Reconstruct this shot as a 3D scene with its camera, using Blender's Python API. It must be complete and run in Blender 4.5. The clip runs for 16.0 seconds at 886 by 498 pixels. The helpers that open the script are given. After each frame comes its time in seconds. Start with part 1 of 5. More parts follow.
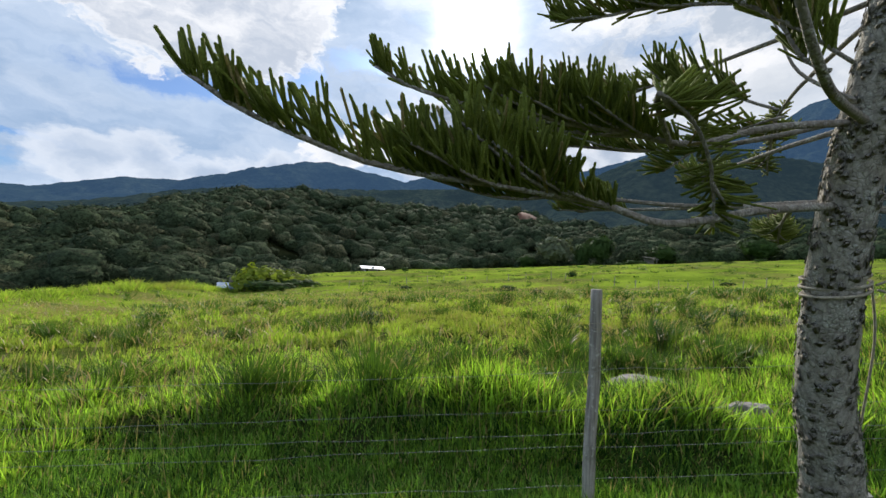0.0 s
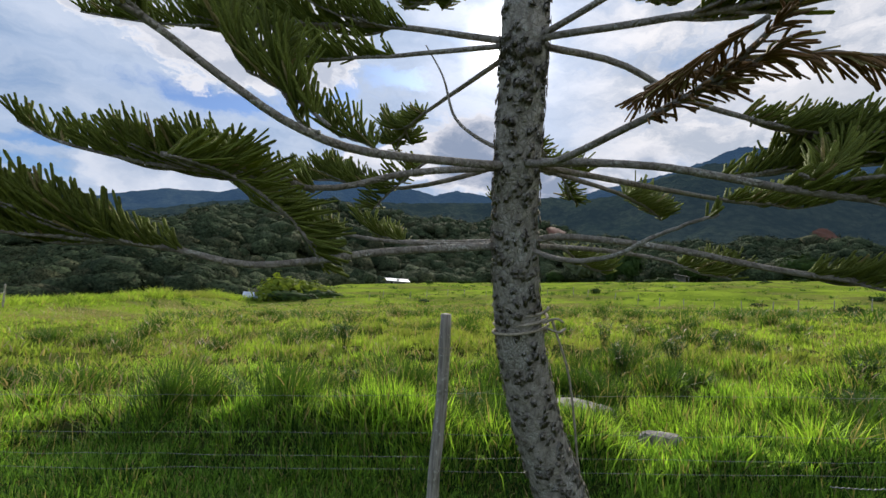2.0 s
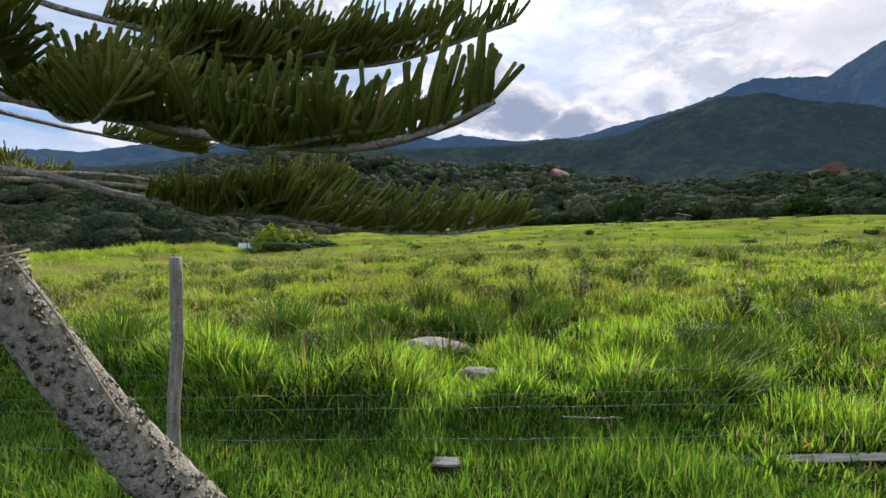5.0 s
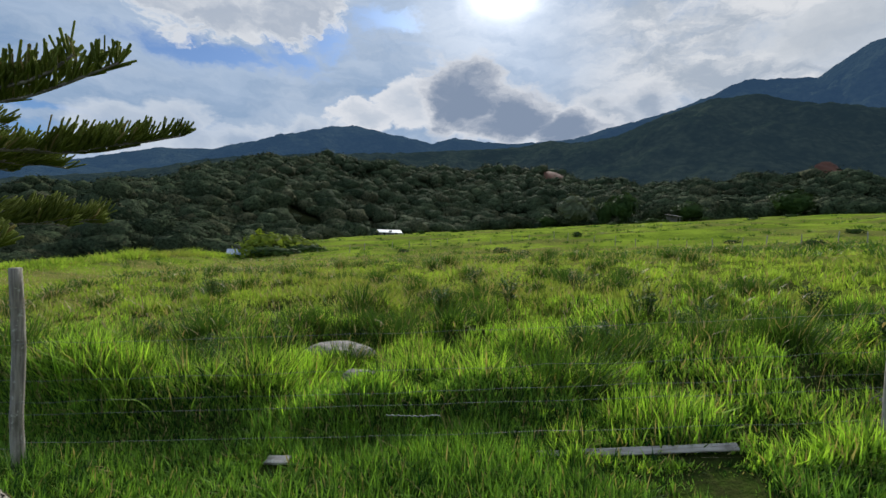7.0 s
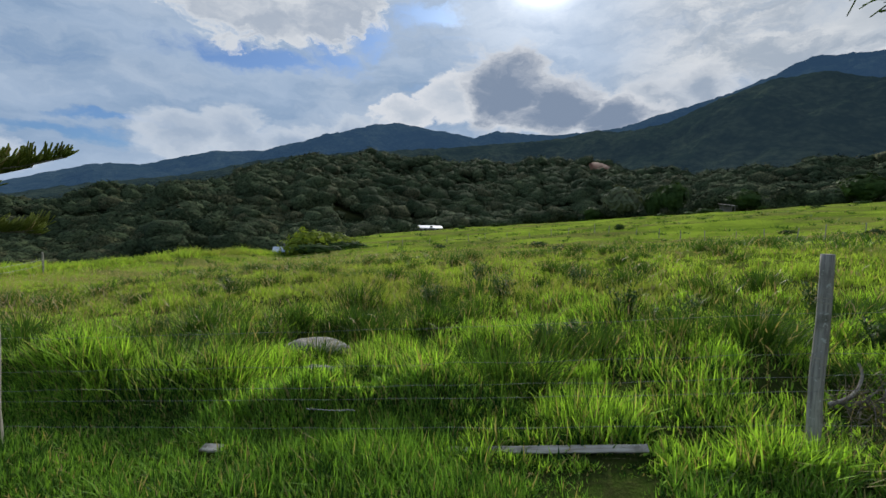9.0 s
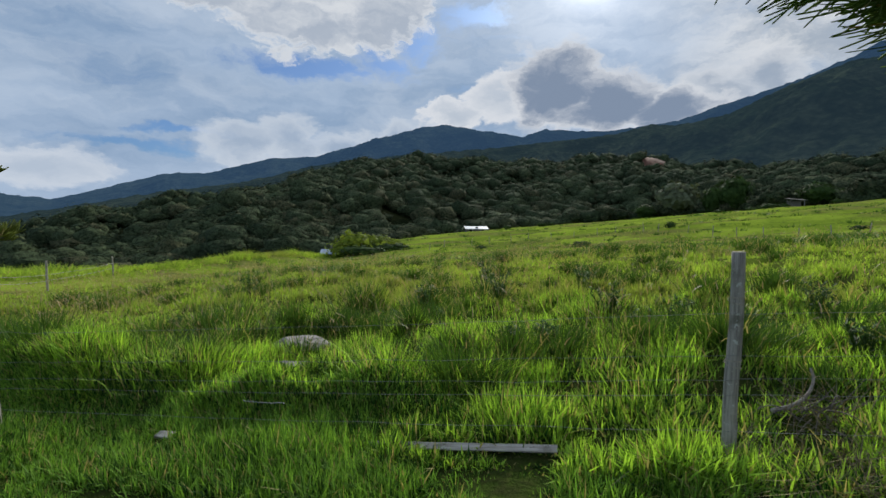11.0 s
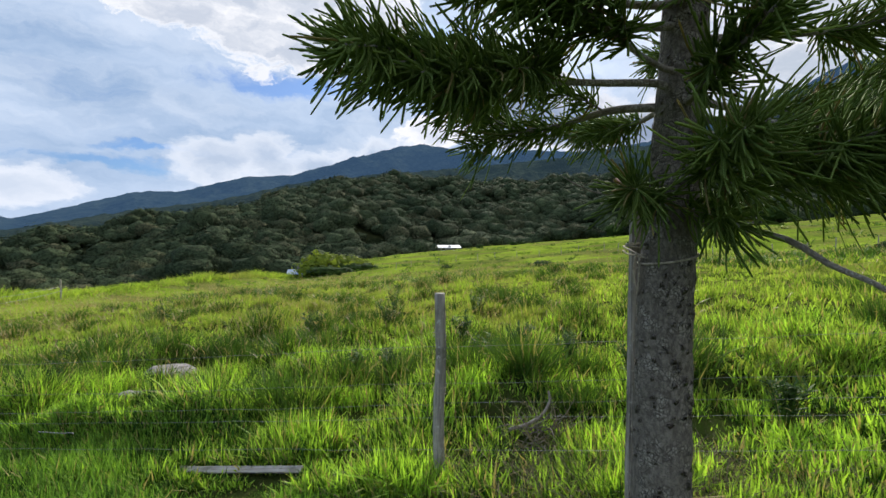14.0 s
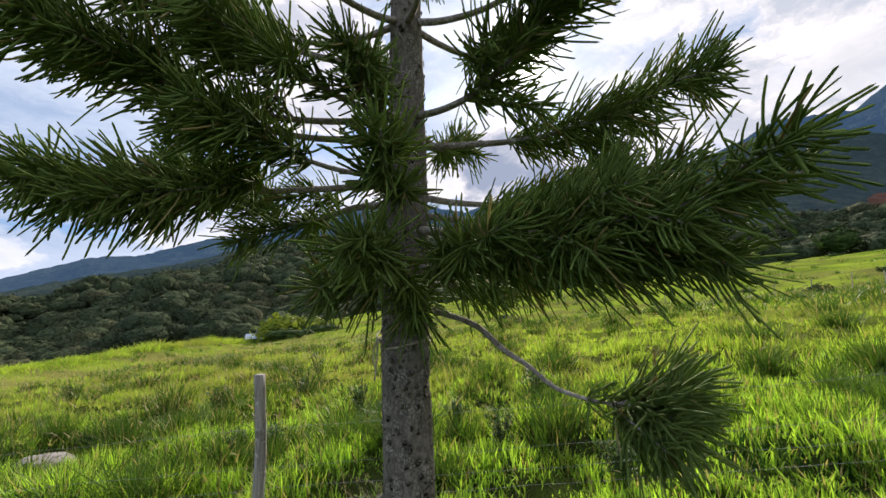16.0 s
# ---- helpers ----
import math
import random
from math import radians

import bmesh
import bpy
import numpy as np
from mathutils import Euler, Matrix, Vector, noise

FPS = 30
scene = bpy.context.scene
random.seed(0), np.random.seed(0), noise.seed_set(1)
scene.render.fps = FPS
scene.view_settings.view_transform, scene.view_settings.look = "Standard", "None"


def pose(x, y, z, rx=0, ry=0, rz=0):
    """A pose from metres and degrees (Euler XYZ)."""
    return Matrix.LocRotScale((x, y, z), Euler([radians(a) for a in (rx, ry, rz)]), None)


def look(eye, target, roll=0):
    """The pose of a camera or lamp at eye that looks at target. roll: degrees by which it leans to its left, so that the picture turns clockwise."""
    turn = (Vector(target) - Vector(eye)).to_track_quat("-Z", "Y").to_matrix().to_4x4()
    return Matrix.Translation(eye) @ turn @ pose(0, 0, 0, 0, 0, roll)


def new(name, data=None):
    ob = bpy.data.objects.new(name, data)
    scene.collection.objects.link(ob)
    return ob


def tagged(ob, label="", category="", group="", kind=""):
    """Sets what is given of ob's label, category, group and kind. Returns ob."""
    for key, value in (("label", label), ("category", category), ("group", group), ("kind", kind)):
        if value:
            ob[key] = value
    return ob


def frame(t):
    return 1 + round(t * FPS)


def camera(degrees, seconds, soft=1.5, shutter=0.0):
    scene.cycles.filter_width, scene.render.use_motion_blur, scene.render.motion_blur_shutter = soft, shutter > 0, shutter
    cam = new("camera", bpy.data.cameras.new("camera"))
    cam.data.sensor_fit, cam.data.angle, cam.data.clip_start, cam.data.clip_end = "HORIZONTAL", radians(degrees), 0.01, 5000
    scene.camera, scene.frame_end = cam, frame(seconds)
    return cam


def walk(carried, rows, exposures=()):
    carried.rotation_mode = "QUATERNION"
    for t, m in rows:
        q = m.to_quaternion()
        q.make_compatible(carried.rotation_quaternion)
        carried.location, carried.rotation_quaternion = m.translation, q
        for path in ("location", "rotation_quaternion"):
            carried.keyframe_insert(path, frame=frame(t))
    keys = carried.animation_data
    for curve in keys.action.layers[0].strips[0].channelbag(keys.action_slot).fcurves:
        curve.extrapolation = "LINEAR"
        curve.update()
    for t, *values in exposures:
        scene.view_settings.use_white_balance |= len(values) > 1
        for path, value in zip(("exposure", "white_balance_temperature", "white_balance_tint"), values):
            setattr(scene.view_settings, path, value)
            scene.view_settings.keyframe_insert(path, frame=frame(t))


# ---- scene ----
cam = camera(89.0, 16.0)
PATH = [
    (0, (0.967, -0.073, 0.979), (0.928, 1.925, 1.05), 3.9),
    (0.5, (1.251, -0.148, 1.041), (1.192, 1.85, 1.113), 4.0),
    (1, (1.539, -0.169, 1.073), (1.46, 1.828, 1.147), 4.5),
    (1.5, (1.846, -0.102, 1.115), (1.737, 1.893, 1.202), 4.7),
    (2, (2.149, -0.12, 1.14), (1.979, 1.869, 1.26), 5.0),
    (2.5, (2.47, -0.186, 1.162), (2.263, 1.8, 1.27), 5.0),
    (3, (2.793, -0.127, 1.128), (2.586, 1.862, 1.181), 4.3),
    (3.5, (3.087, -0.042, 1.185), (2.865, 1.946, 1.176), 3.5),
    (4, (3.435, -0.002, 1.204), (3.193, 1.982, 1.132), 3.2),
    (4.5, (3.708, 0.089, 1.203), (3.485, 2.074, 1.095), 3.3),
    (5, (3.959, 0.158, 1.221), (3.783, 2.146, 1.101), 3.3),
    (5.2, (4.1, 0.142, 1.214), (3.945, 2.133, 1.099), 3.3),
    (7.5, (5.402, 0.097, 1.371), (5.235, 2.087, 1.267), 2.5),
    (8, (5.679, 0.159, 1.406), (5.474, 2.146, 1.294), 2.7),
    (8.5, (5.915, 0.145, 1.395), (5.63, 2.121, 1.262), 2.3),
    (8.7, (5.98, 0.116, 1.402), (5.669, 2.087, 1.268), 2.0),
    (11, (7.03, 0.239, 1.437), (6.469, 2.154, 1.303), 0.6),
    (11.5, (7.307, 0.307, 1.481), (6.78, 2.231, 1.342), 1.0),
    (12, (7.59, 0.254, 1.539), (7.093, 2.187, 1.406), 2.1),
    (12.5, (7.858, 0.246, 1.538), (7.387, 2.185, 1.414), 2.4),
    (13, (8.13, 0.297, 1.587), (7.656, 2.237, 1.477), 2.0),
    (13.5, (8.431, 0.298, 1.61), (7.952, 2.238, 1.524), 1.2),
    (14, (8.753, 0.265, 1.653), (8.284, 2.208, 1.601), 0.4),
    (14.5, (9.019, 0.31, 1.666), (8.559, 2.257, 1.666), -0.2),
    (15, (9.272, 0.303, 1.726), (8.828, 2.252, 1.791), -0.7),
    (15.5, (9.612, 0.273, 1.772), (9.218, 2.229, 1.901), -1.0),
    (16, (9.868, 0.322, 1.804), (9.533, 2.285, 1.996), -1.7),
]
walk(cam, [(t, look(eye, target, roll)) for t, eye, target, roll in PATH],
     exposures=((0, 0.2, 6500, 12), (1.5, 0.05, 6500, 14), (2.5, 0.12, 6600, 16), (5, 0.32, 6600, 18), (7.5, -0.28, 6350, 10), (11, -0.28, 6350, 10),
                (12.5, -0.05, 6350, 10), (14, 0.25, 6550, 13), (15, 0.42, 6700, 15), (16, 0.42, 6900, 19)))

# ---- world and sun ----
SUN_DIR = Vector((0.020, 0.880, 0.473)).normalized()
SUN_EL = math.asin(SUN_DIR.z)
SUN_AZ = math.atan2(SUN_DIR.x, SUN_DIR.y)

world = bpy.data.worlds.new("sky")
scene.world = world
world.use_nodes = True


class Graph:
    """Short hand for building node trees."""

    def __init__(self, tree):
        self.tree = tree
        tree.nodes.clear()

    def node(self, kind, **values):
        n = self.tree.nodes.new(kind)
        for key, value in values.items():
            n.inputs[key].default_value = value
        return n

    def put(self, socket, value):
        if isinstance(value, bpy.types.NodeSocket):
            self.tree.links.new(value, socket)
        else:
            socket.default_value = value

    def math(self, op, a, b=0.0, c=0.0, clamp=False):
        n = self.tree.nodes.new("ShaderNodeMath")
        n.operation, n.use_clamp = op, clamp
        for i, v in enumerate((a, b, c)):
            self.put(n.inputs[i], v)
        return n.outputs[0]

    def mix(self, f, a, b, blend="MIX"):
        n = self.tree.nodes.new("ShaderNodeMix")
        n.data_type, n.blend_type = "RGBA", blend
        n.clamp_factor = True
        self.put(n.inputs[0], f)
        for i, v in ((6, a), (7, b)):
            self.put(n.inputs[i], v if isinstance(v, bpy.types.NodeSocket) else (*v, 1.0))
        return n.outputs[2]

    def step(self, v, lo, hi):
        n = self.tree.nodes.new("ShaderNodeMapRange")
        n.interpolation_type = "SMOOTHSTEP"
        for i, w in enumerate((v, lo, hi, 0.0, 1.0)):
            self.put(n.inputs[i], w)
        return n.outputs[0]

    def noise(self, vec, scale, detail=6.0, rough=0.55, distort=0.0, colour=False):
        n = self.node("ShaderNodeTexNoise", Scale=scale, Detail=detail, Roughness=rough, Distortion=distort)
        self.put(n.inputs["Vector"], vec)
        return n.outputs["Color" if colour else "Fac"]

    def vec(self, x, y, z=0.0):
        n = self.tree.nodes.new("ShaderNodeCombineXYZ")
        for i, v in enumerate((x, y, z)):
            self.put(n.inputs[i], v)
        return n.outputs[0]

    def xyz(self, v):
        n = self.tree.nodes.new("ShaderNodeSeparateXYZ")
        self.put(n.inputs[0], v)
        return n.outputs[0], n.outputs[1], n.outputs[2]

    def link(self, a, b):
        self.tree.links.new(a, b)


def build_sky():
    """Nishita blue behind a streaked veil, heaped clouds with bright rims and slate bodies, and the sun's glow through thin cloud."""
    g = Graph(world.node_tree)
    x, y, z = g.xyz(g.node("ShaderNodeTexCoord").outputs["Generated"])
    away = g.math("ADD", g.math("ADD", g.math("MULTIPLY", x, SUN_DIR.x), g.math("MULTIPLY", y, SUN_DIR.y)), g.math("MULTIPLY", z, SUN_DIR.z))
    ang = g.math("MULTIPLY", g.math("ARCCOSINE", g.math("MINIMUM", g.math("MAXIMUM", away, -1.0), 1.0)), 57.2958)
    az = g.math("MULTIPLY", g.math("ARCTAN2", x, y), 57.2958)
    el = g.math("MULTIPLY", g.math("ARCSINE", g.math("MINIMUM", g.math("MAXIMUM", z, -1.0), 1.0)), 57.2958)

    def field(fa, fe, seed, detail=7.0, rough=0.55, a=None, e=None, colour=False):
        return g.noise(g.vec(g.math("MULTIPLY", a or az, fa), g.math("MULTIPLY", e or el, fe), seed), 1.0, detail, rough, 0.0, colour)

    # ragged edges: the place in the sky is shifted by turbulence
    tx, ty, tz = g.xyz(field(0.16, 0.26, 3.0, 9.0, 0.6, colour=True))
    az2 = g.math("ADD", az, g.math("MULTIPLY", g.math("SUBTRACT", tx, 0.5), 9.0))
    el2 = g.math("ADD", el, g.math("MULTIPLY", g.math("SUBTRACT", ty, 0.5), 5.0))
    # puffs: round heads of several sizes
    vor = g.node("ShaderNodeTexVoronoi", Scale=1.0, Detail=3.0, Roughness=0.6)
    vor.normalize = True
    g.link(g.vec(g.math("MULTIPLY", az2, 0.30), g.math("MULTIPLY", el2, 0.42), 5.0), vor.inputs["Vector"])
    puff = g.math("SUBTRACT", 0.42, vor.outputs["Distance"])
    wisp = g.math("SUBTRACT", field(0.22, 0.42, 11.0, 8.0, 0.62, az2, el2), 0.5)

    def heap(ellipses, puffy, wispy):
        """How deep inside a group of heaped clouds a place lies; 0 at their edge."""
        best = None
        for ca, ce, wa, we in ellipses:
            p = g.math("DIVIDE", g.math("SUBTRACT", az2, ca), wa)
            q = g.math("DIVIDE", g.math("SUBTRACT", el2, ce), we)
            d = g.math("SUBTRACT", 1.0, g.math("SQRT", g.math("ADD", g.math("MULTIPLY", p, p), g.math("MULTIPLY", q, q))))
            best = d if best is None else g.math("MAXIMUM", best, d)
        best = g.math("ADD", best, g.math("MULTIPLY", puff, puffy))
        return g.math("ADD", best, g.math("MULTIPLY", wisp, wispy))

    sky = g.node("ShaderNodeTexSky")
    sky.sky_type, sky.sun_disc = "NISHITA", False
    sky.sun_elevation, sky.sun_rotation = SUN_EL, SUN_AZ
    blue = g.mix(1.0, sky.outputs[0], (0.040, 0.062, 0.098), "MULTIPLY")
    # streaked veil of thin cloud, torn open in places
    streak = field(0.035, 0.15, 0.0, 8.0, 0.6, az2, el2)
    shade = field(0.07, 0.16, 8.0, 8.0, 0.62, az2, el2)
    veil = g.mix(g.step(streak, 0.36, 0.66), (0.28, 0.41, 0.60), (0.48, 0.60, 0.77))
    veil = g.mix(g.math("MULTIPLY", g.step(shade, 0.42, 0.66), 0.40), veil, (0.70, 0.78, 0.88))
    # opposite the sun, out of view, the veil is raised as fill, like front-lit cloud
    lit = g.math("ADD", 1.0, g.math("MULTIPLY", g.step(ang, 70.0, 135.0), 0.55))
    veil = g.mix(1.0, veil, g.vec(lit, lit, lit), "MULTIPLY")
    gap = heap(((-32.5, 17.0, 9.5, 1.15), (-24.5, 18.2, 4.5, 1.5), (-20.0, 20.6, 3.0, 2.0), (-13.5, 23.6, 4.5, 1.5), (-50.0, 7.4, 8.0, 0.7), (-46.0, 9.0, 6.0, 0.5)), 0.55, 2.2)
    torn = g.math("ADD", g.math("MULTIPLY", g.step(gap, -0.25, 0.8), 0.88), g.math("MULTIPLY", g.step(streak, 0.46, 0.30), 0.30), clamp=True)
    col = g.mix(torn, veil, blue)
    # the bright sheet over the walk's left, with greyer folds
    sheet = heap(((-31.5, 26.0, 14.5, 7.6), (-42.0, 27.0, 11.0, 6.0), (-25.0, 29.0, 9.0, 6.0)), 0.35, 0.9)
    fold = g.mix(g.step(field(0.10, 0.2, 21.0, 7.0, 0.6, az2, el2), 0.40, 0.64), (0.50, 0.56, 0.65), (0.86, 0.88, 0.90))
    fold = g.mix(g.step(sheet, 0.02, 0.22), (0.90, 0.92, 0.94), fold)
    col = g.mix(g.math("MULTIPLY", g.step(sheet, 0.0, 0.13), 0.92), col, fold)
    # broken bright cloud on the right, torn by grey hollows
    east = g.math("MULTIPLY", g.step(az, 4.0, 20.0), g.step(el, 9.0, 16.0))
    hollow = g.mix(g.step(field(0.11, 0.22, 31.0, 8.0, 0.65, az2, el2), 0.38, 0.62), (0.46, 0.53, 0.62), (0.84, 0.86, 0.88))
    col = g.mix(g.math("MULTIPLY", east, g.step(shade, 0.30, 0.52)), col, hollow)
    # glow of the sun behind thin cloud
    halo = g.math("EXPONENT", g.math("MULTIPLY", g.math("POWER", g.math("DIVIDE", ang, 10.5), 2.0), -1.0))
    core = g.math("EXPONENT", g.math("MULTIPLY", g.math("POWER", g.math("DIVIDE", ang, 2.9), 2.0), -1.0))
    ragged = g.math("ADD", g.math("MULTIPLY", shade, 1.3), 0.2)
    glow = g.math("ADD", g.math("MULTIPLY", g.math("MULTIPLY", halo, ragged), 0.42), g.math("MULTIPLY", core, 3.6))
    col = g.mix(1.0, col, g.mix(1.0, (1.0, 0.98, 0.95), g.vec(glow, glow, glow), "MULTIPLY"), "ADD")
    # heaped clouds against the light: white rims, slate bodies
    mottle = field(0.20, 0.30, 41.0, 6.0, 0.6, az2, el2)
    for ellipses, rim, body, k, edge, deep in (
            (((-40.0, 8.4, 6.0, 3.2), (-34.5, 9.2, 4.5, 3.4), (-28.0, 8.2, 6.5, 2.6), (-21.5, 10.4, 4.5, 2.0)), (0.80, 0.85, 0.91), (0.44, 0.53, 0.66), 0.75, 0.42, 1.2),
            (((-58.0, 4.6, 7.0, 2.2), (-66.0, 6.0, 6.0, 3.0)), (0.78, 0.83, 0.90), (0.58, 0.66, 0.77), 0.85, 0.35, 1.0),
            (((13.0, 13.2, 5.0, 3.0), (18.5, 15.0, 4.0, 2.4)), (0.82, 0.85, 0.89), (0.40, 0.47, 0.57), 0.8, 0.35, 1.0),
            (((-9.6, 14.6, 4.2, 3.2), (-15.0, 12.6, 4.0, 1.8)), (0.92, 0.93, 0.95), (0.62, 0.68, 0.76), 0.9, 0.22, 1.0),
            (((-2.6, 15.2, 6.8, 5.4), (3.4, 13.4, 6.2, 4.4), (9.5, 12.0, 5.6, 3.0)), (0.86, 0.88, 0.91), (0.265, 0.335, 0.455), 1.0, 0.30, 0.72),
            (((36.0, 19.6, 9.0, 3.0), (46.0, 20.0, 9.0, 4.0)), (0.74, 0.78, 0.82), (0.52, 0.58, 0.65), 0.8, 0.4, 1.0)):
        d = heap(ellipses, 0.62, 0.8)
        inner = g.math("ADD", d, g.math("MULTIPLY", g.math("SUBTRACT", mottle, 0.5), 0.7))
        tone = g.mix(g.step(inner, 0.0, deep), rim, body)
        col = g.mix(g.math("MULTIPLY", g.step(d, -0.04, edge), k), col, tone)
    # under the horizon: dull green bounce
    col = g.mix(g.step(el, -6.0, 0.0), (0.05, 0.07, 0.03), col)
    bg = g.node("ShaderNodeBackground", Strength=1.0)
    g.link(col, bg.inputs[0])
    g.link(bg.outputs[0], g.node("ShaderNodeOutputWorld").inputs[0])


build_sky()
sun = new("sun", bpy.data.lights.new("sun", "SUN"))
sun.data.energy, sun.data.angle, sun.data.color = 4.8, radians(2.0), (1.0, 0.95, 0.85)
sun.rotation_mode = "QUATERNION"
sun.rotation_quaternion = SUN_DIR.to_track_quat("Z", "Y")
sun.location = (4, 30, 40)


# ---- materials ----
def material(name, rough=0.8, spec=0.3):
    mat = bpy.data.materials.new(name)
    mat.use_nodes = True
    g = Graph(mat.node_tree)
    b = g.node("ShaderNodeBsdfPrincipled", Roughness=rough)
    b.inputs["Specular IOR Level"].default_value = spec
    out = g.node("ShaderNodeOutputMaterial")
    g.link(b.outputs[0], out.inputs[0])
    return mat, g, b, out


def bump(g, b, height, strength, distance):
    n = g.node("ShaderNodeBump", Strength=strength, Distance=distance)
    g.link(height, n.inputs["Height"])
    g.link(n.outputs[0], b.inputs["Normal"])


def leafy(name, dark, light, thin, scale=0.35, rough=0.55, spread=0.5, tint=None, gloss=0.35, straw=0.055, relief=0.0, crisp=False):
    """Blades and leaves: light shines through, each piece has its own shade, patches vary over the ground."""
    mat, g, b, out = material(name, rough, gloss)
    pos = g.node("ShaderNodeNewGeometry")
    rnd = pos.outputs["Random Per Island"]
    patch = g.noise(pos.outputs["Position"], scale, 4.0, 0.55)
    fleck = g.noise(pos.outputs["Position"], scale * 3.7, 3.0, 0.6)
    ground_tone = g.math("ADD", g.math("MULTIPLY", g.step(patch, 0.32, 0.66), 0.6), g.math("MULTIPLY", g.step(fleck, 0.34, 0.64), 0.4))
    f = g.math("ADD", g.math("MULTIPLY", rnd, spread), g.math("MULTIPLY", ground_tone, 1.0 - spread))
    # contrast of sunlit against shaded blades, put into the blade colour
    if crisp:
        f = g.step(f, 0.18, 0.82)
    col = g.mix(f, dark, light)
    if tint:
        wide = g.noise(pos.outputs["Position"], scale * 0.3, 3.0, 0.5)
        col = g.mix(g.math("MULTIPLY", g.step(wide, 0.42, 0.60), 0.6), col, tint)
    if straw:
        dry = g.step(g.math("FRACT", g.math("MULTIPLY", rnd, 37.0)), 0.995 - straw, 1.0 - straw)
        col = g.mix(dry, col, (0.36, 0.30, 0.13))
    g.link(col, b.inputs["Base Color"])
    if relief:
        # short needles: relief, with the shade in the fine gaps painted dark
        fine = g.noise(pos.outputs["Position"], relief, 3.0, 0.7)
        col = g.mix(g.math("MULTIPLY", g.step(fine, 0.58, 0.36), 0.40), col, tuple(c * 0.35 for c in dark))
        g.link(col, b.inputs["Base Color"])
        bump(g, b, fine, 0.9, 0.004)
    t = g.node("ShaderNodeBsdfTranslucent")
    g.link(g.mix(1.0, col, (1.35, 1.4, 0.7), "MULTIPLY"), t.inputs[0])
    m = g.node("ShaderNodeMixShader", Fac=thin)
    g.link(b.outputs[0], m.inputs[1])
    g.link(t.outputs[0], m.inputs[2])
    g.link(m.outputs[0], out.inputs[0])
    return mat


# darker copy of the blades below; shade before the fence is in its colour
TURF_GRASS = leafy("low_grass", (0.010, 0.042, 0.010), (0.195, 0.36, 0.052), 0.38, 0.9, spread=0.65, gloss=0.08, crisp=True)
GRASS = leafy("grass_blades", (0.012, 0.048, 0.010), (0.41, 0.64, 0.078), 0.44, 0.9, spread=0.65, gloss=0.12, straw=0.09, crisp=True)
MEADOW = leafy("meadow_grass", (0.050, 0.100, 0.020), (0.45, 0.60, 0.09), 0.47, 0.35, spread=0.55, tint=(0.22, 0.22, 0.07), gloss=0.02)
CLUMP = leafy("clump_grass", (0.024, 0.062, 0.012), (0.10, 0.18, 0.03), 0.34, 0.6, gloss=0.08)
SEED = leafy("seed_heads", (0.19, 0.135, 0.07), (0.40, 0.31, 0.18), 0.40, 0.4)
WEED = leafy("weed_leaves", (0.020, 0.052, 0.014), (0.075, 0.14, 0.035), 0.22, 1.5, rough=0.6, gloss=0.12, straw=0.02)
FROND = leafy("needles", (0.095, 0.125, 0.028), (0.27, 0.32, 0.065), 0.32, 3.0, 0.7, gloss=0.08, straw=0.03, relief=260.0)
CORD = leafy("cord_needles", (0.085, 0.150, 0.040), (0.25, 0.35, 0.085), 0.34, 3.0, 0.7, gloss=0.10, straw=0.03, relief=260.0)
DEAD = leafy("dead_needles", (0.10, 0.05, 0.022), (0.26, 0.15, 0.06), 0.15, 4.0, 0.8)
PALELEAF = leafy("pale_leaves", (0.08, 0.10, 0.06), (0.15, 0.17, 0.11), 0.15, 0.3, 0.8, straw=0, gloss=0.03)
SHRUB = leafy("shrub_leaves", (0.10, 0.15, 0.02), (0.25, 0.30, 0.05), 0.4, 0.3, 0.6, straw=0, gloss=0.03)
DARKLEAF = leafy("dark_leaves", (0.018, 0.04, 0.012), (0.06, 0.10, 0.03), 0.15, 0.3, 0.7, straw=0, gloss=0.03)


def make_canopy(name, dark, light, olive, clump):
    """Tree crowns seen from afar: one tone to a crown, patches over the slope, leaf clumps as relief."""
    mat, g, b, out = material(name, 0.95, 0.03)
    geo = g.node("ShaderNodeNewGeometry")
    p, rnd = geo.outputs["Position"], geo.outputs["Random Per Island"]
    wide = g.noise(p, 0.02, 4.0, 0.55)
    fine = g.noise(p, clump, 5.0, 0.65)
    f = g.math("ADD", g.math("MULTIPLY", rnd, 0.55), g.math("MULTIPLY", g.step(wide, 0.35, 0.65), 0.45))
    col = g.mix(f, dark, light)
    col = g.mix(g.math("MULTIPLY", g.step(g.math("FRACT", g.math("MULTIPLY", rnd, 17.0)), 0.72, 0.95), 0.7), col, olive)
    # shade between leaf clumps, painted in where the relief lies low
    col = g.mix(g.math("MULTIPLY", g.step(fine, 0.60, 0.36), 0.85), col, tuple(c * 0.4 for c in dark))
    g.link(col, b.inputs["Base Color"])
    bump(g, b, fine, 1.0, 1.1 / clump)
    return mat


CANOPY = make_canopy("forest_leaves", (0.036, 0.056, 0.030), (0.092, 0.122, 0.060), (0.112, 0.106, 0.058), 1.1)


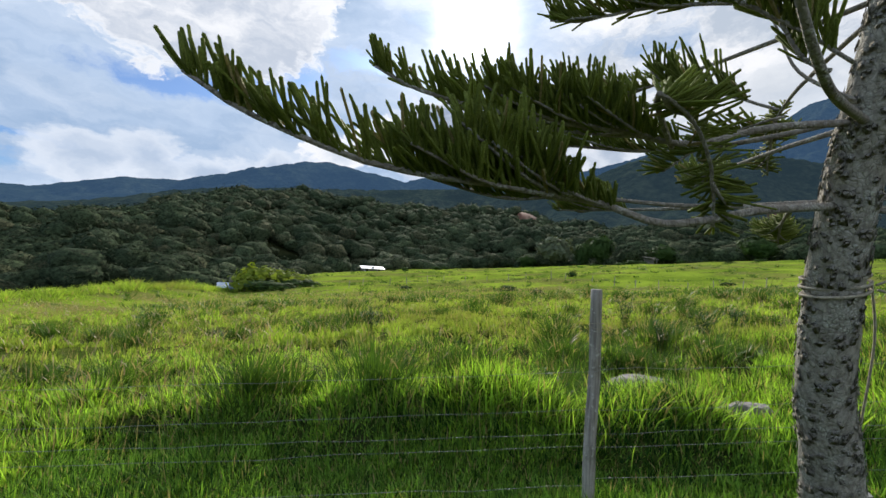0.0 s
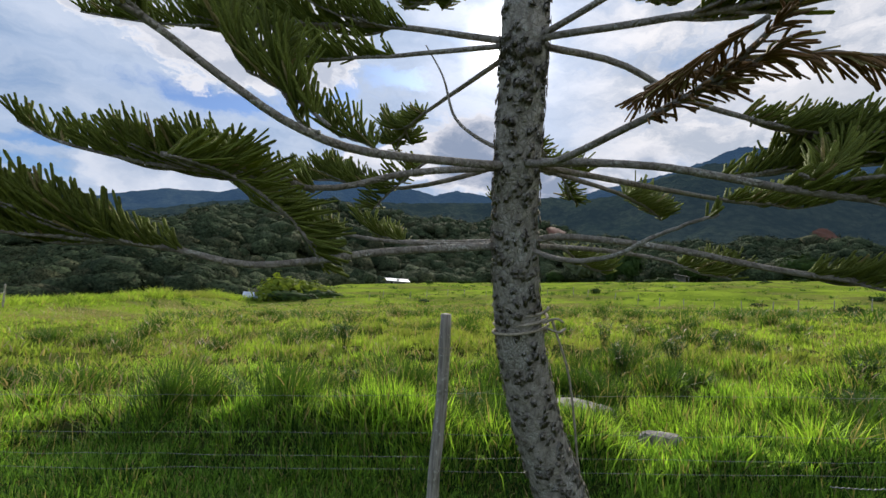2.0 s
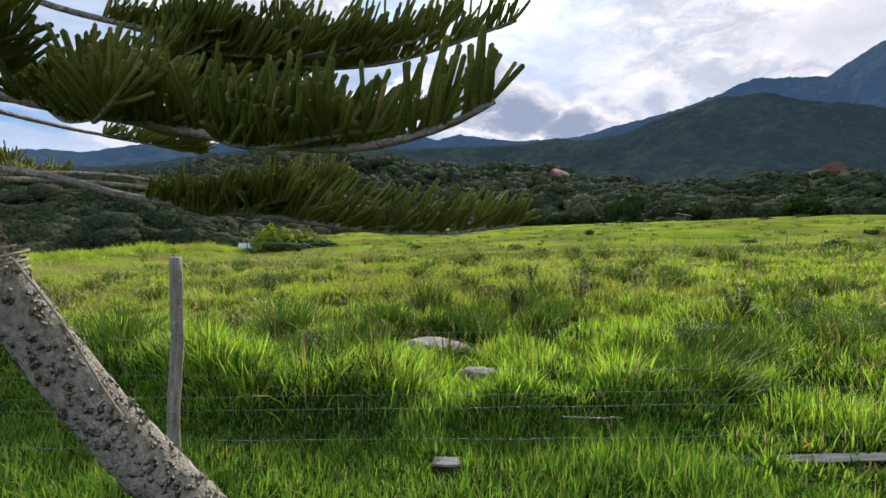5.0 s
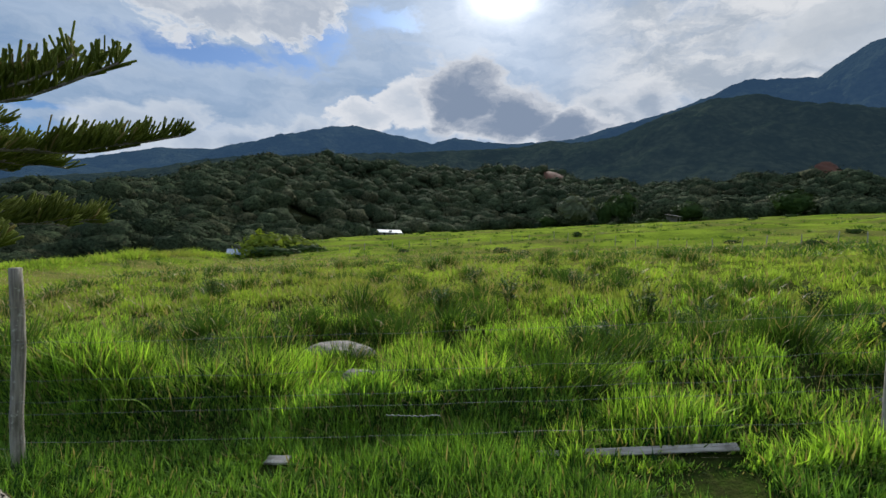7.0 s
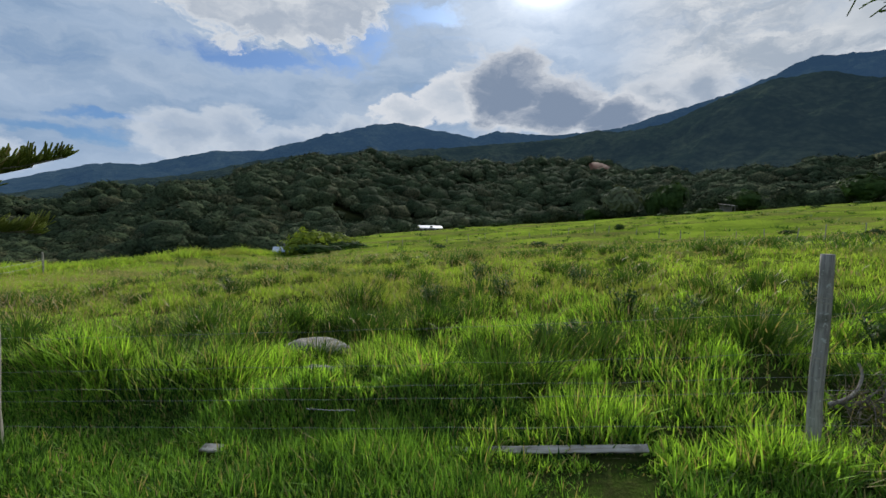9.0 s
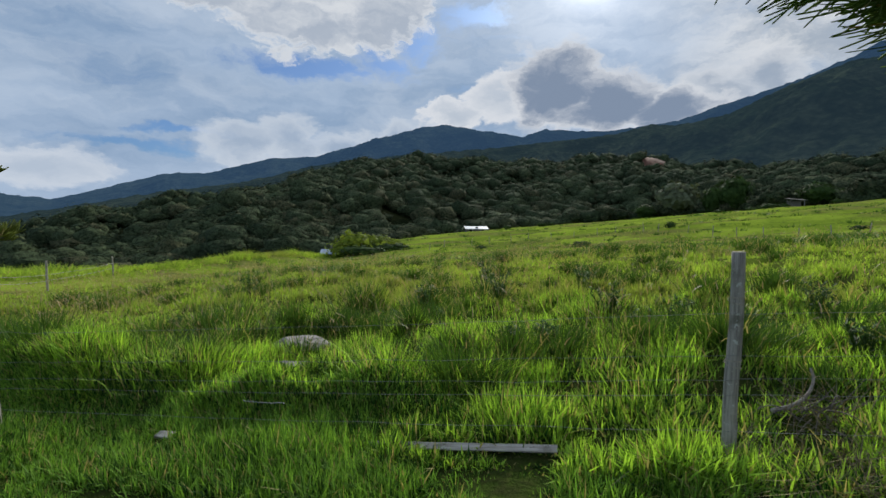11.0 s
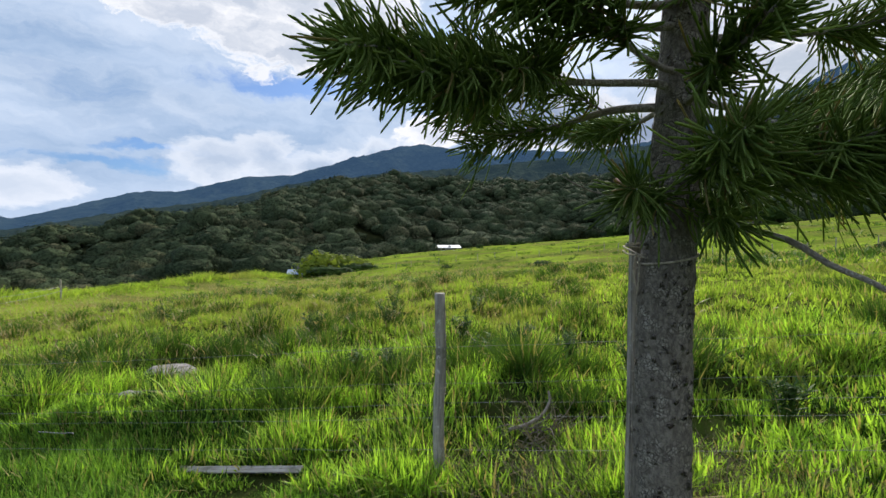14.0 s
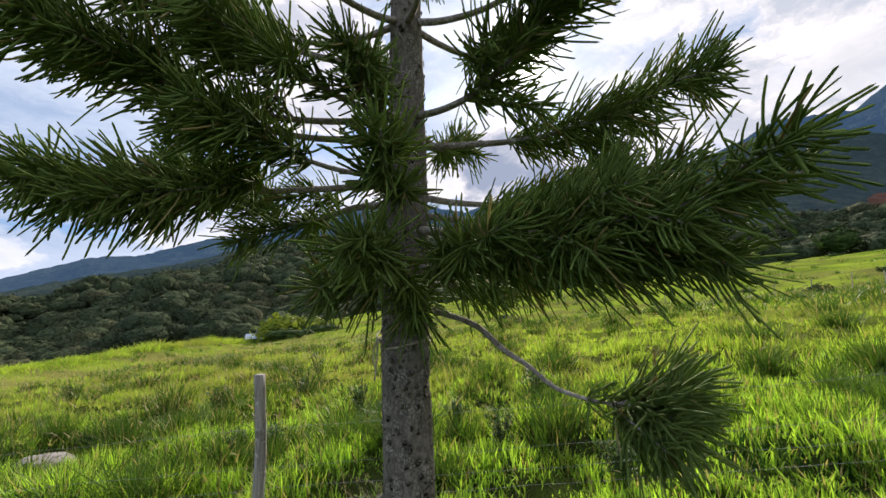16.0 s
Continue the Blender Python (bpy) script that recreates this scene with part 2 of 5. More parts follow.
def make_bark(name, a, b2, lichen, scale, cracks=0.7):
    mat, g, b, out = material(name, 0.92, 0.15)
    pos = g.node("ShaderNodeNewGeometry")
    p = pos.outputs["Position"]
    x, y, z = g.xyz(p)
    n1 = g.noise(g.vec(g.math("MULTIPLY", x, 1.0), y, g.math("MULTIPLY", z, 0.6)), scale, 9.0, 0.65)
    n2 = g.noise(p, scale * 0.25, 5.0, 0.6)
    n3 = g.noise(p, scale * 3.0, 4.0, 0.6)
    col = g.mix(g.step(n1, 0.35, 0.65), a, b2)
    col = g.mix(g.math("MULTIPLY", g.step(n2, 0.5, 0.62), g.step(n3, 0.42, 0.6)), col, lichen)
    col = g.mix(g.math("MULTIPLY", pos.outputs["Random Per Island"], 0.18), col, lichen)
    # scales parted by thin dark cracks, of uneven size
    warp = g.noise(p, scale * 0.5, 3.0, 0.6, 0.0, True)
    wx, wy, wz = g.xyz(warp)
    vor = g.node("ShaderNodeTexVoronoi", Scale=scale * 1.25)
    vor.feature = "DISTANCE_TO_EDGE"
    g.link(g.vec(g.math("ADD", x, g.math("MULTIPLY", wx, 0.03)), g.math("ADD", y, g.math("MULTIPLY", wy, 0.03)), g.math("MULTIPLY", g.math("ADD", z, g.math("MULTIPLY", wz, 0.03)), 0.75)), vor.inputs["Vector"])
    crack = g.math("MULTIPLY", g.step(vor.outputs["Distance"], 0.16, 0.0), g.step(n2, 0.38, 0.60))
    col = g.mix(g.math("MULTIPLY", crack, cracks), col, tuple(c * 0.28 for c in a))
    g.link(col, b.inputs["Base Color"])
    scales = g.step(vor.outputs["Distance"], 0.0, 0.22)
    bump(g, b, g.math("ADD", g.math("ADD", n1, g.math("MULTIPLY", n3, 0.4)), g.math("MULTIPLY", scales, 0.45)), 0.8, 0.008)
    return mat


BARK = make_bark("flaking_bark", (0.195, 0.175, 0.142), (0.38, 0.352, 0.30), (0.46, 0.455, 0.40), 48.0, 0.35)
BARK_DARK = make_bark("rough_bark", (0.095, 0.083, 0.068), (0.20, 0.178, 0.148), (0.31, 0.29, 0.245), 44.0)
TWIG = make_bark("branch_bark", (0.16, 0.135, 0.11), (0.30, 0.27, 0.23), (0.44, 0.43, 0.38), 40.0, 0.25)


def make_wood(name, dark, light, grain=60.0):
    mat, g, b, out = material(name, 0.85, 0.2)
    tc = g.node("ShaderNodeTexCoord").outputs["Object"]
    x, y, z = g.xyz(tc)
    n1 = g.noise(g.vec(g.math("MULTIPLY", x, 1.0), y, g.math("MULTIPLY", z, 0.06)), grain, 6.0, 0.6)
    n2 = g.noise(tc, 5.0, 6.0, 0.6)
    col = g.mix(g.step(n1, 0.3, 0.7), dark, light)
    col = g.mix(g.math("MULTIPLY", g.step(n2, 0.5, 0.7), 0.7), col, (0.09, 0.085, 0.06))
    spots = g.noise(tc, 30.0, 4.0, 0.6)
    col = g.mix(g.math("MULTIPLY", g.step(spots, 0.6, 0.66), 0.8), col, (0.46, 0.46, 0.40))
    g.link(col, b.inputs["Base Color"])
    bump(g, b, n1, 0.6, 0.006)
    return mat


POSTWOOD = make_wood("weathered_post", (0.16, 0.145, 0.125), (0.36, 0.335, 0.29))
BOARD = make_wood("weathered_board", (0.26, 0.23, 0.20), (0.48, 0.45, 0.41))


def plain(name, colour, rough=0.6, metal=0.0, var=0.25, scale=8.0, rel=0.0):
    mat, g, b, out = material(name, rough)
    tc = g.node("ShaderNodeTexCoord").outputs["Object"]
    n = g.noise(tc, scale, 7.0, 0.6)
    n2 = g.noise(tc, scale * 9.0, 4.0, 0.6)
    f = g.math("ADD", g.math("MULTIPLY", n, 0.7), g.math("MULTIPLY", n2, 0.3))
    lo = tuple(c * (1 - var) for c in colour)
    hi = tuple(min(1.0, c * (1 + var)) for c in colour)
    g.link(g.mix(g.step(f, 0.35, 0.65), lo, hi), b.inputs["Base Color"])
    b.inputs["Metallic"].default_value = metal
    if rel:
        bump(g, b, f, 0.8, rel)
    return mat


WIRE = plain("galvanised_wire", (0.26, 0.26, 0.25), 0.6, 0.7, 0.3, 20.0)
STONE = plain("pale_stone", (0.26, 0.24, 0.215), 0.95, 0.0, 0.5, 9.0, 0.05)
ROPE = plain("old_rope", (0.33, 0.29, 0.22), 0.95, 0.0, 0.35, 40.0, 0.004)
ROOFING = plain("pale_roofing", (0.66, 0.67, 0.68), 0.5, 0.0, 0.08, 1.0)
TIN = plain("blue_sheet_roofing", (0.28, 0.35, 0.46), 0.5, 0.2, 0.15, 1.0)
WALLING = plain("dull_walling", (0.16, 0.15, 0.14), 0.9, 0.0, 0.3, 1.0)
GLASS_DARK = plain("dark_pane", (0.02, 0.022, 0.025), 0.15, 0.0, 0.1, 1.0)
CLAY = plain("bare_clay", (0.10, 0.042, 0.026), 0.95, 0.0, 0.25, 0.05)
LITTER = leafy("dry_litter", (0.055, 0.045, 0.026), (0.17, 0.145, 0.08), 0.2, 3.0, 0.8)


def make_soil():
    """Turf and soil under the grass; leaf mould under the forest."""
    mat, g, b, out = material("turf", 1.0, 0.0)
    p = g.node("ShaderNodeNewGeometry").outputs["Position"]
    x, y, z = g.xyz(p)
    far = g.math("SQRT", g.math("ADD", g.math("POWER", g.math("SUBTRACT", x, 4.5), 2.0), g.math("MULTIPLY", y, y)))
    n1 = g.noise(p, 0.09, 6.0, 0.6)
    n2 = g.noise(p, 1.3, 6.0, 0.65)
    n3 = g.noise(p, 14.0, 5.0, 0.65)
    turf = g.mix(g.step(n2, 0.3, 0.7), (0.02, 0.036, 0.008), (0.065, 0.10, 0.018))
    turf = g.mix(g.math("MULTIPLY", g.step(n3, 0.35, 0.65), 0.4), turf, (0.06, 0.045, 0.025))
    lawn = g.mix(g.step(n1, 0.35, 0.65), (0.12, 0.18, 0.02), (0.24, 0.33, 0.035))
    lawn = g.mix(g.math("MULTIPLY", g.step(n2, 0.55, 0.68), 0.6), lawn, (0.07, 0.10, 0.025))
    bands = g.noise(g.vec(g.math("MULTIPLY", x, 0.05), g.math("MULTIPLY", y, 0.16), 4.0), 1.0, 6.0, 0.62)
    lawn = g.mix(g.math("MULTIPLY", g.step(bands, 0.46, 0.58), 0.8), lawn, (0.15, 0.145, 0.045))
    lumps = g.noise(g.vec(g.math("MULTIPLY", x, 0.25), g.math("MULTIPLY", y, 0.7), 9.0), 1.0, 5.0, 0.6)
    lawn = g.mix(g.math("MULTIPLY", g.step(lumps, 0.58, 0.68), 0.75), lawn, (0.055, 0.085, 0.025))
    turf = g.mix(g.step(far, 8.0, 24.0), turf, lawn)
    mould = g.mix(g.step(n1, 0.35, 0.65), (0.012, 0.018, 0.008), (0.04, 0.045, 0.018))
    attr = g.node("ShaderNodeAttribute")
    attr.attribute_name = "wooded"
    g.link(g.mix(attr.outputs["Fac"], turf, mould), b.inputs["Base Color"])
    bump(g, b, g.math("ADD", n2, n3), 0.9, 0.08)
    return mat


SOIL = make_soil()


def make_hill(name, dark, light, air, scale, haze):
    """Far wooded slopes; the haze of the air in between is added as bluish surface glow."""
    mat, g, b, out = material(name, 1.0, 0.0)
    p = g.node("ShaderNodeNewGeometry").outputs["Position"]
    n1 = g.noise(p, scale, 8.0, 0.7)
    n2 = g.noise(p, scale * 0.12, 5.0, 0.6)
    vor = g.node("ShaderNodeTexVoronoi", Scale=scale * 2.4)
    vor.feature = "F1"
    g.link(p, vor.inputs["Vector"])
    dome = g.math("SUBTRACT", 1.0, vor.outputs["Distance"])
    # gaps between the crowns are toned down in the colour, as if shaded
    f = g.math("ADD", g.math("ADD", g.math("MULTIPLY", n1, 0.45), g.math("MULTIPLY", n2, 0.4)), g.math("MULTIPLY", g.math("SUBTRACT", dome, 0.4), 0.12))
    g.link(g.mix(g.step(f, 0.36, 0.64), dark, light), b.inputs["Base Color"])
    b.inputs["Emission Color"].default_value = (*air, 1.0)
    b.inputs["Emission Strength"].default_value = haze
    bump(g, b, g.math("ADD", n1, g.math("MULTIPLY", dome, 0.3)), 1.0, 0.4 / scale)
    return mat


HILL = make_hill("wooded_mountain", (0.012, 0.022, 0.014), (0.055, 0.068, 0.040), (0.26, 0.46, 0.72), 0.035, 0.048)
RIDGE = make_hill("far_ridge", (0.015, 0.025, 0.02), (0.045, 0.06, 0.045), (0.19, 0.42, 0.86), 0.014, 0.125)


# ---- building helpers ----
def mesh_np(name, verts, tris, mat, smooth=False):
    """A mesh from arrays of places (n, 3) and triangles (m, 3)."""
    me = bpy.data.meshes.new(name)
    verts, tris = np.asarray(verts, np.float32), np.asarray(tris, np.int32)
    me.vertices.add(len(verts))
    me.vertices.foreach_set("co", verts.ravel())
    me.loops.add(tris.size)
    me.loops.foreach_set("vertex_index", tris.ravel())
    me.polygons.add(len(tris))
    me.polygons.foreach_set("loop_start", np.arange(0, tris.size, 3, dtype=np.int32))
    if smooth:
        me.polygons.foreach_set("use_smooth", np.ones(len(tris), bool))
    me.update(calc_edges=True)
    me.materials.append(mat)
    return me


def bm_mesh(name, bm, mat, smooth=False):
    me = bpy.data.meshes.new(name)
    if smooth:
        for f in bm.faces:
            f.smooth = True
    bm.to_mesh(me)
    bm.free()
    me.materials.append(mat)
    return me


def part(name, me, parent, label=""):
    """A mesh object under a thing or under a part."""
    ob = new(name, me)
    ob.parent = parent
    ob.matrix_parent_inverse = Matrix.Identity(4)
    if label:
        ob["label"] = label
    return ob


def unit(v):
    return v / np.maximum(np.linalg.norm(v, axis=-1, keepdims=True), 1e-9)


def join(pieces):
    """Several (verts, tris) as one."""
    vs, ts, n = [], [], 0
    for v, t in pieces:
        vs.append(v)
        ts.append(np.asarray(t) + n)
        n += len(v)
    return np.concatenate(vs), np.concatenate(ts)


def tube(points, radii, sides=8, cap=True, rough=0.0, seed=0.0):
    """A tapered tube along a line of points, as (verts, tris)."""
    p = np.asarray(points, float)
    r = np.broadcast_to(np.asarray(radii, float), (len(p),))
    d = unit(np.gradient(p, axis=0))
    ref = np.array([0.0, 0.0, 1.0]) if abs(d[:, 2]).mean() < 0.8 else np.array([1.0, 0.0, 0.0])
    u = unit(np.cross(d, ref))
    v = np.cross(d, u)
    a = np.arange(sides) * 2 * np.pi / sides
    ring = u[:, None] * np.cos(a)[None, :, None] + v[:, None] * np.sin(a)[None, :, None]
    k = np.ones((len(p), sides))
    if rough:
        for i in range(len(p)):
            for j in range(sides):
                q = p[i] + ring[i, j] * r[i]
                k[i, j] += rough * noise.noise(Vector(q * 14.0 + seed)) + 0.6 * rough * noise.noise(Vector(q * 37.0 + seed))
    verts = (p[:, None] + ring * (r[:, None] * k)[:, :, None]).reshape(-1, 3)
    i, j = np.meshgrid(np.arange(len(p) - 1), np.arange(sides), indexing="ij")
    a0, a1 = i * sides + j, i * sides + (j + 1) % sides
    b0, b1 = a0 + sides, a1 + sides
    tris = np.stack([np.stack([a0, a1, b1], -1), np.stack([a0, b1, b0], -1)], 2).reshape(-1, 3)
    if cap:
        n = len(verts)
        verts = np.vstack([verts, p[0], p[-1]])
        jj = np.arange(sides)
        last = (len(p) - 1) * sides
        tris = np.vstack([tris, np.stack([np.full(sides, n), (jj + 1) % sides, jj], -1), np.stack([np.full(sides, n + 1), last + jj, last + (jj + 1) % sides], -1)])
    return verts, tris


def bend(points, n):
    """A smooth line through points, n places along it (Catmull-Rom)."""
    p = np.asarray(points, float)
    q = np.vstack([2 * p[0] - p[1], p, 2 * p[-1] - p[-2]])
    out = []
    for s in np.linspace(0, len(p) - 1 - 1e-6, n):
        i = int(s)
        t = s - i
        a, b, c, d = q[i], q[i + 1], q[i + 2], q[i + 3]
        out.append(0.5 * (2 * b + (c - a) * t + (2 * a - 5 * b + 4 * c - d) * t * t + (3 * b - a - 3 * c + d) * t ** 3))
    return np.array(out)


def cords(base, heading, length, sag, radius, sides=4, rings=3):
    """Many short tapered tubes: base (n, 3), heading (n, 3), length (n), sag (n, 3) added towards the tip, radius (n)."""
    n = len(base)
    d = unit(heading)
    u = unit(np.cross(d, unit(np.random.normal(size=(n, 3)))))
    v = np.cross(d, u)
    a = np.arange(sides) * 2 * np.pi / sides
    around = u[:, None] * np.cos(a)[None, :, None] + v[:, None] * np.sin(a)[None, :, None]
    vs = []
    for k in range(rings):
        s = 0.97 * k / (rings - 1)
        c = base + d * (length * s)[:, None] + sag * s * s
        vs.append(c[:, None] + around * (radius * (0.8 + 0.6 * s - 0.5 * s * s))[:, None, None])
    tip = base + d * length[:, None] + sag
    verts = np.concatenate([np.concatenate(vs, 1), tip[:, None]], 1)
    per = rings * sides + 1
    t = []
    for k in range(rings - 1):
        for j in range(sides):
            a0, a1 = k * sides + j, k * sides + (j + 1) % sides
            t += [(a0, a1, a1 + sides), (a0, a1 + sides, a0 + sides)]
    for j in range(sides):
        t.append(((rings - 1) * sides + j, (rings - 1) * sides + (j + 1) % sides, per - 1))
    tris = (np.arange(n) * per)[:, None, None] + np.array(t)[None]
    return verts.reshape(-1, 3), tris.reshape(-1, 3)


def blades(base, turn, length, width, lean, droop, stations=4):
    """Grass blades: flat, tapered and bowed, as (verts, tris)."""
    n = len(base)
    out = np.stack([np.cos(turn), np.sin(turn), np.zeros(n)], -1)
    twist = turn + np.pi / 2 + np.random.normal(0, 0.7, n)
    side = np.stack([np.cos(twist), np.sin(twist), np.zeros(n)], -1)
    cols = []
    for k in range(stations):
        s = k / (stations - 1)
        c = base + out * (length * (lean * s + droop * s * s))[:, None]
        c = c + np.array([0, 0, 1.0]) * (length * (s - 0.55 * droop * s * s))[:, None]
        if k == stations - 1:
            cols.append(c[:, None])
        else:
            w = (width * (1.0 - 0.55 * s * s) * (0.75 if k == 0 else 1.0))[:, None] * 0.5
            cols.append(np.stack([c - side * w, c + side * w], 1))
    verts = np.concatenate(cols, 1)
    per = 2 * (stations - 1) + 1
    t = []
    for k in range(stations - 2):
        a = 2 * k
        t += [(a, a + 1, a + 3), (a, a + 3, a + 2)]
    t.append((per - 3, per - 2, per - 1))
    tris = (np.arange(n) * per)[:, None, None] + np.array(t)[None]
    return verts.reshape(-1, 3), tris.reshape(-1, 3)


def smooth(a, lo, hi):
    t = np.clip((np.asarray(a, float) - lo) / (hi - lo), 0, 1)
    return t * t * (3 - 2 * t)


WAVES = [(np.random.uniform(-1, 1, 2), np.random.uniform(0, 6.28)) for _ in range(24)]


def ripple(x, y, size):
    """Soft unevenness of about the given size, between -1 and 1."""
    v = np.zeros(np.shape(x))
    for i, (d, ph) in enumerate(WAVES):
        k = (0.6 + 0.08 * i) * 6.28 / size
        v = v + np.sin((x * d[0] + y * d[1]) * k + ph)
    return np.clip(v / 7.0, -1, 1)


# ---- the land: its middle is near the walk; bearings are degrees from +y towards +x ----
MID = (4.5, 0.0)
EYE_Z = 1.3
CREST = ((-180, 60), (-100, 50), (-62, 46), (-45, 52), (-32, 66), (-24, 95), (-14, 150), (0, 185), (20, 175), (40, 165), (80, 150), (120, 90), (180, 60))
NEAR_TOP = ((-180, 1), (-90, 0), (-61, -1.9), (-48, 0.8), (-41, 2.0), (-35, 3.5), (-31, 5.0), (-27, 6.2), (-17, 7.3), (-12, 6.6), (-5, 6.4), (7, 7.0),
            (13, 5.4), (20, 5.0), (30, 5.5), (39, 5.1), (60, 4), (120, 2), (180, 1))
MID_TOP = ((-75, -1), (-61, -0.3), (-48, 2.6), (-39, 4.2), (-31, 6.5), (-20, 8.0), (-5, 9.2), (5, 10.1), (8, 10.9), (10.5, 10.6), (15.5, 11.2), (20, 13.2),
           (25, 14.7), (29, 14.8), (35, 13.1), (45, 11), (75, 8))
FAR_TOP = ((-75, 1), (-61, 1.9), (-57, 1.5), (-48, 4.5), (-44, 4.8), (-37, 6.8), (-32, 7.3), (-23.5, 10), (-19, 11.2), (-16.6, 11.6), (-9, 10.5), (-6.6, 10),
           (-4, 10.85), (3, 10.4), (10.5, 11), (15.5, 12.4), (21, 13.7), (26, 15.5), (28, 16.3), (34, 15.7), (37.5, 18), (45, 20), (75, 16))


BROW = ((-75, -5.6), (-58, -5.6), (-50, -5.7), (-45, -5.4), (-41, -4.9), (-37, -4.5), (-31, -4.4), (-24, -4.2))
CELLS = np.random.RandomState(33).uniform(0, 1, (64, 64, 4))


def mounds(x, y, size):
    """Tufted growth: 0 between the clumps .. 1 on top of the strongest."""
    gx_, gy_ = np.floor(x / size).astype(int), np.floor(y / size).astype(int)
    best = np.zeros(np.shape(x))
    for ox in (-1, 0, 1):
        for oy in (-1, 0, 1):
            c = CELLS[(gx_ + ox) % 64, (gy_ + oy) % 64]
            cx, cy = (gx_ + ox + c[..., 0]) * size, (gy_ + oy + c[..., 1]) * size
            d2 = ((x - cx) ** 2 + (y - cy) ** 2) / (size * (0.35 + 0.55 * c[..., 3])) ** 2
            best = np.maximum(best, (0.25 + 0.75 * c[..., 2] ** 1.4) * np.clip(1 - d2, 0, 1) ** 0.7)
    return best


def bank_line(x):
    return np.interp(x, (-2.0, -0.7, 0.6, 1.2, 1.9, 2.6, 3.4, 4.5, 5.6), (4.6, 4.3, 4.05, 3.95, 3.85, 3.80, 3.70, 3.72, 3.95))


def hummocks(x, y, r):
    """Grown-over humps of the pasture behind the fence."""
    k = smooth(y, 3.3, 4.3) * (1 - smooth(r, 26, 40))
    for cx, cy in ((3.48, 5.55), (4.04, 4.45), (8.66, 3.97)):
        k = k * smooth(np.hypot(x - cx, y - cy), 0.4, 1.1)
    # overgrown bank behind the fence, steep towards the walk
    crest = bank_line(x)
    span = smooth(x, -2.6, -1.4) * (1 - smooth(x, 5.2, 6.3))
    tall = np.interp(x, (-2.0, -0.5, 0.6, 1.3, 1.9, 2.3, 2.8, 3.6, 4.2, 5.2, 6.0), (0.40, 0.48, 0.50, 0.44, 0.26, 0.10, 0.17, 0.20, 0.38, 0.38, 0.12))
    bank = 0.82 * tall * span * np.exp(-((y - crest) / np.where(y < crest, 0.20, 0.75)) ** 2) * (0.85 + 0.15 * np.sin(x * 5.0))
    bank = bank * smooth(np.hypot(x - 4.04, y - 4.48), 0.2, 0.45)
    return bank + k * (0.30 * mounds(x, y, 1.35) + 0.12 * smooth(r, 8, 16) * mounds(x + 4.0, y, 3.4))


def along(table, bearing):
    a = np.array(table, float)
    return np.interp(bearing, a[:, 0], a[:, 1])


def ground(x, y):
    """Height of the land."""
    x, y = np.asarray(x, float), np.asarray(y, float)
    dx, dy = x - MID[0], y - MID[1]
    r = np.hypot(dx, dy)
    b = np.degrees(np.arctan2(dx, dy))
    f = -0.70 + 0.086 * np.clip(x, -90, 140) + 0.009 * (np.clip(x, -90, 140) - 4.5) * smooth(r, 10, 40) - 1.5 * np.exp(-((y - 50) / 26.0) ** 2)
    f = f + 0.05 * ripple(x, y, 9.0) * smooth(r, 4, 10) + 0.5 * ripple(x, y, 60.0) * smooth(r, 20, 90)
    f = f + hummocks(x, y, r)
    f = f + 0.24 * ripple(x * 0.5, y * 1.5, 7.0) * smooth(r, 34, 60)
    rc = along(CREST, b)
    # the field's left edge swells up to a grown-over brow
    brow = EYE_Z + rc * np.tan(np.radians(along(BROW, b)))
    lift = np.clip(brow - f, 0, None) * smooth(r, rc * 0.55, rc) * (1 - smooth(b, -33, -25)) * smooth(b, -90, -72)
    f = f + lift
    zc = f
    past = np.clip(r - rc, 0, None)
    fall = zc - 0.16 * np.minimum(past, 50.0) - 0.004 * np.minimum(past, 50.0) ** 2 * 0.4
    top = EYE_Z + 480.0 * np.tan(np.radians(along(NEAR_TOP, b) + 0.55 * np.sin(b * 0.9) * 0.5))
    u = np.clip((r - rc - 25.0) / (480.0 - rc - 25.0), 0, 1)
    hill = fall * (1 - u ** 0.9) + top * u ** 0.9 + 9.0 * ripple(x, y, 130.0) * np.sin(np.pi * u)
    hill = np.where(u > 0, hill, fall)
    behind = smooth(r, 480, 900)
    hill = hill * (1 - behind) + (-30.0) * behind
    return np.where(past > 0, hill, f)


def gz(x, y):
    return float(ground(x, y))


def polar_sheet(name, radii, bearings, height, mat, closed=False):
    rr, bb = np.meshgrid(radii, np.radians(bearings), indexing="ij")
    x, y = MID[0] + rr * np.sin(bb), MID[1] + rr * np.cos(bb)
    z = height(x, y, rr, np.degrees(bb))
    n, m = rr.shape
    i, j = np.meshgrid(np.arange(n - 1), np.arange(m if closed else m - 1), indexing="ij")
    j2 = (j + 1) % m
    a, b, c, d = i * m + j, i * m + j2, (i + 1) * m + j2, (i + 1) * m + j
    tris = np.stack([np.stack([a, c, b], -1), np.stack([a, d, c], -1)], 2).reshape(-1, 3)
    return mesh_np(name, np.stack([x, y, z], -1).reshape(-1, 3), tris, mat, True), x, y


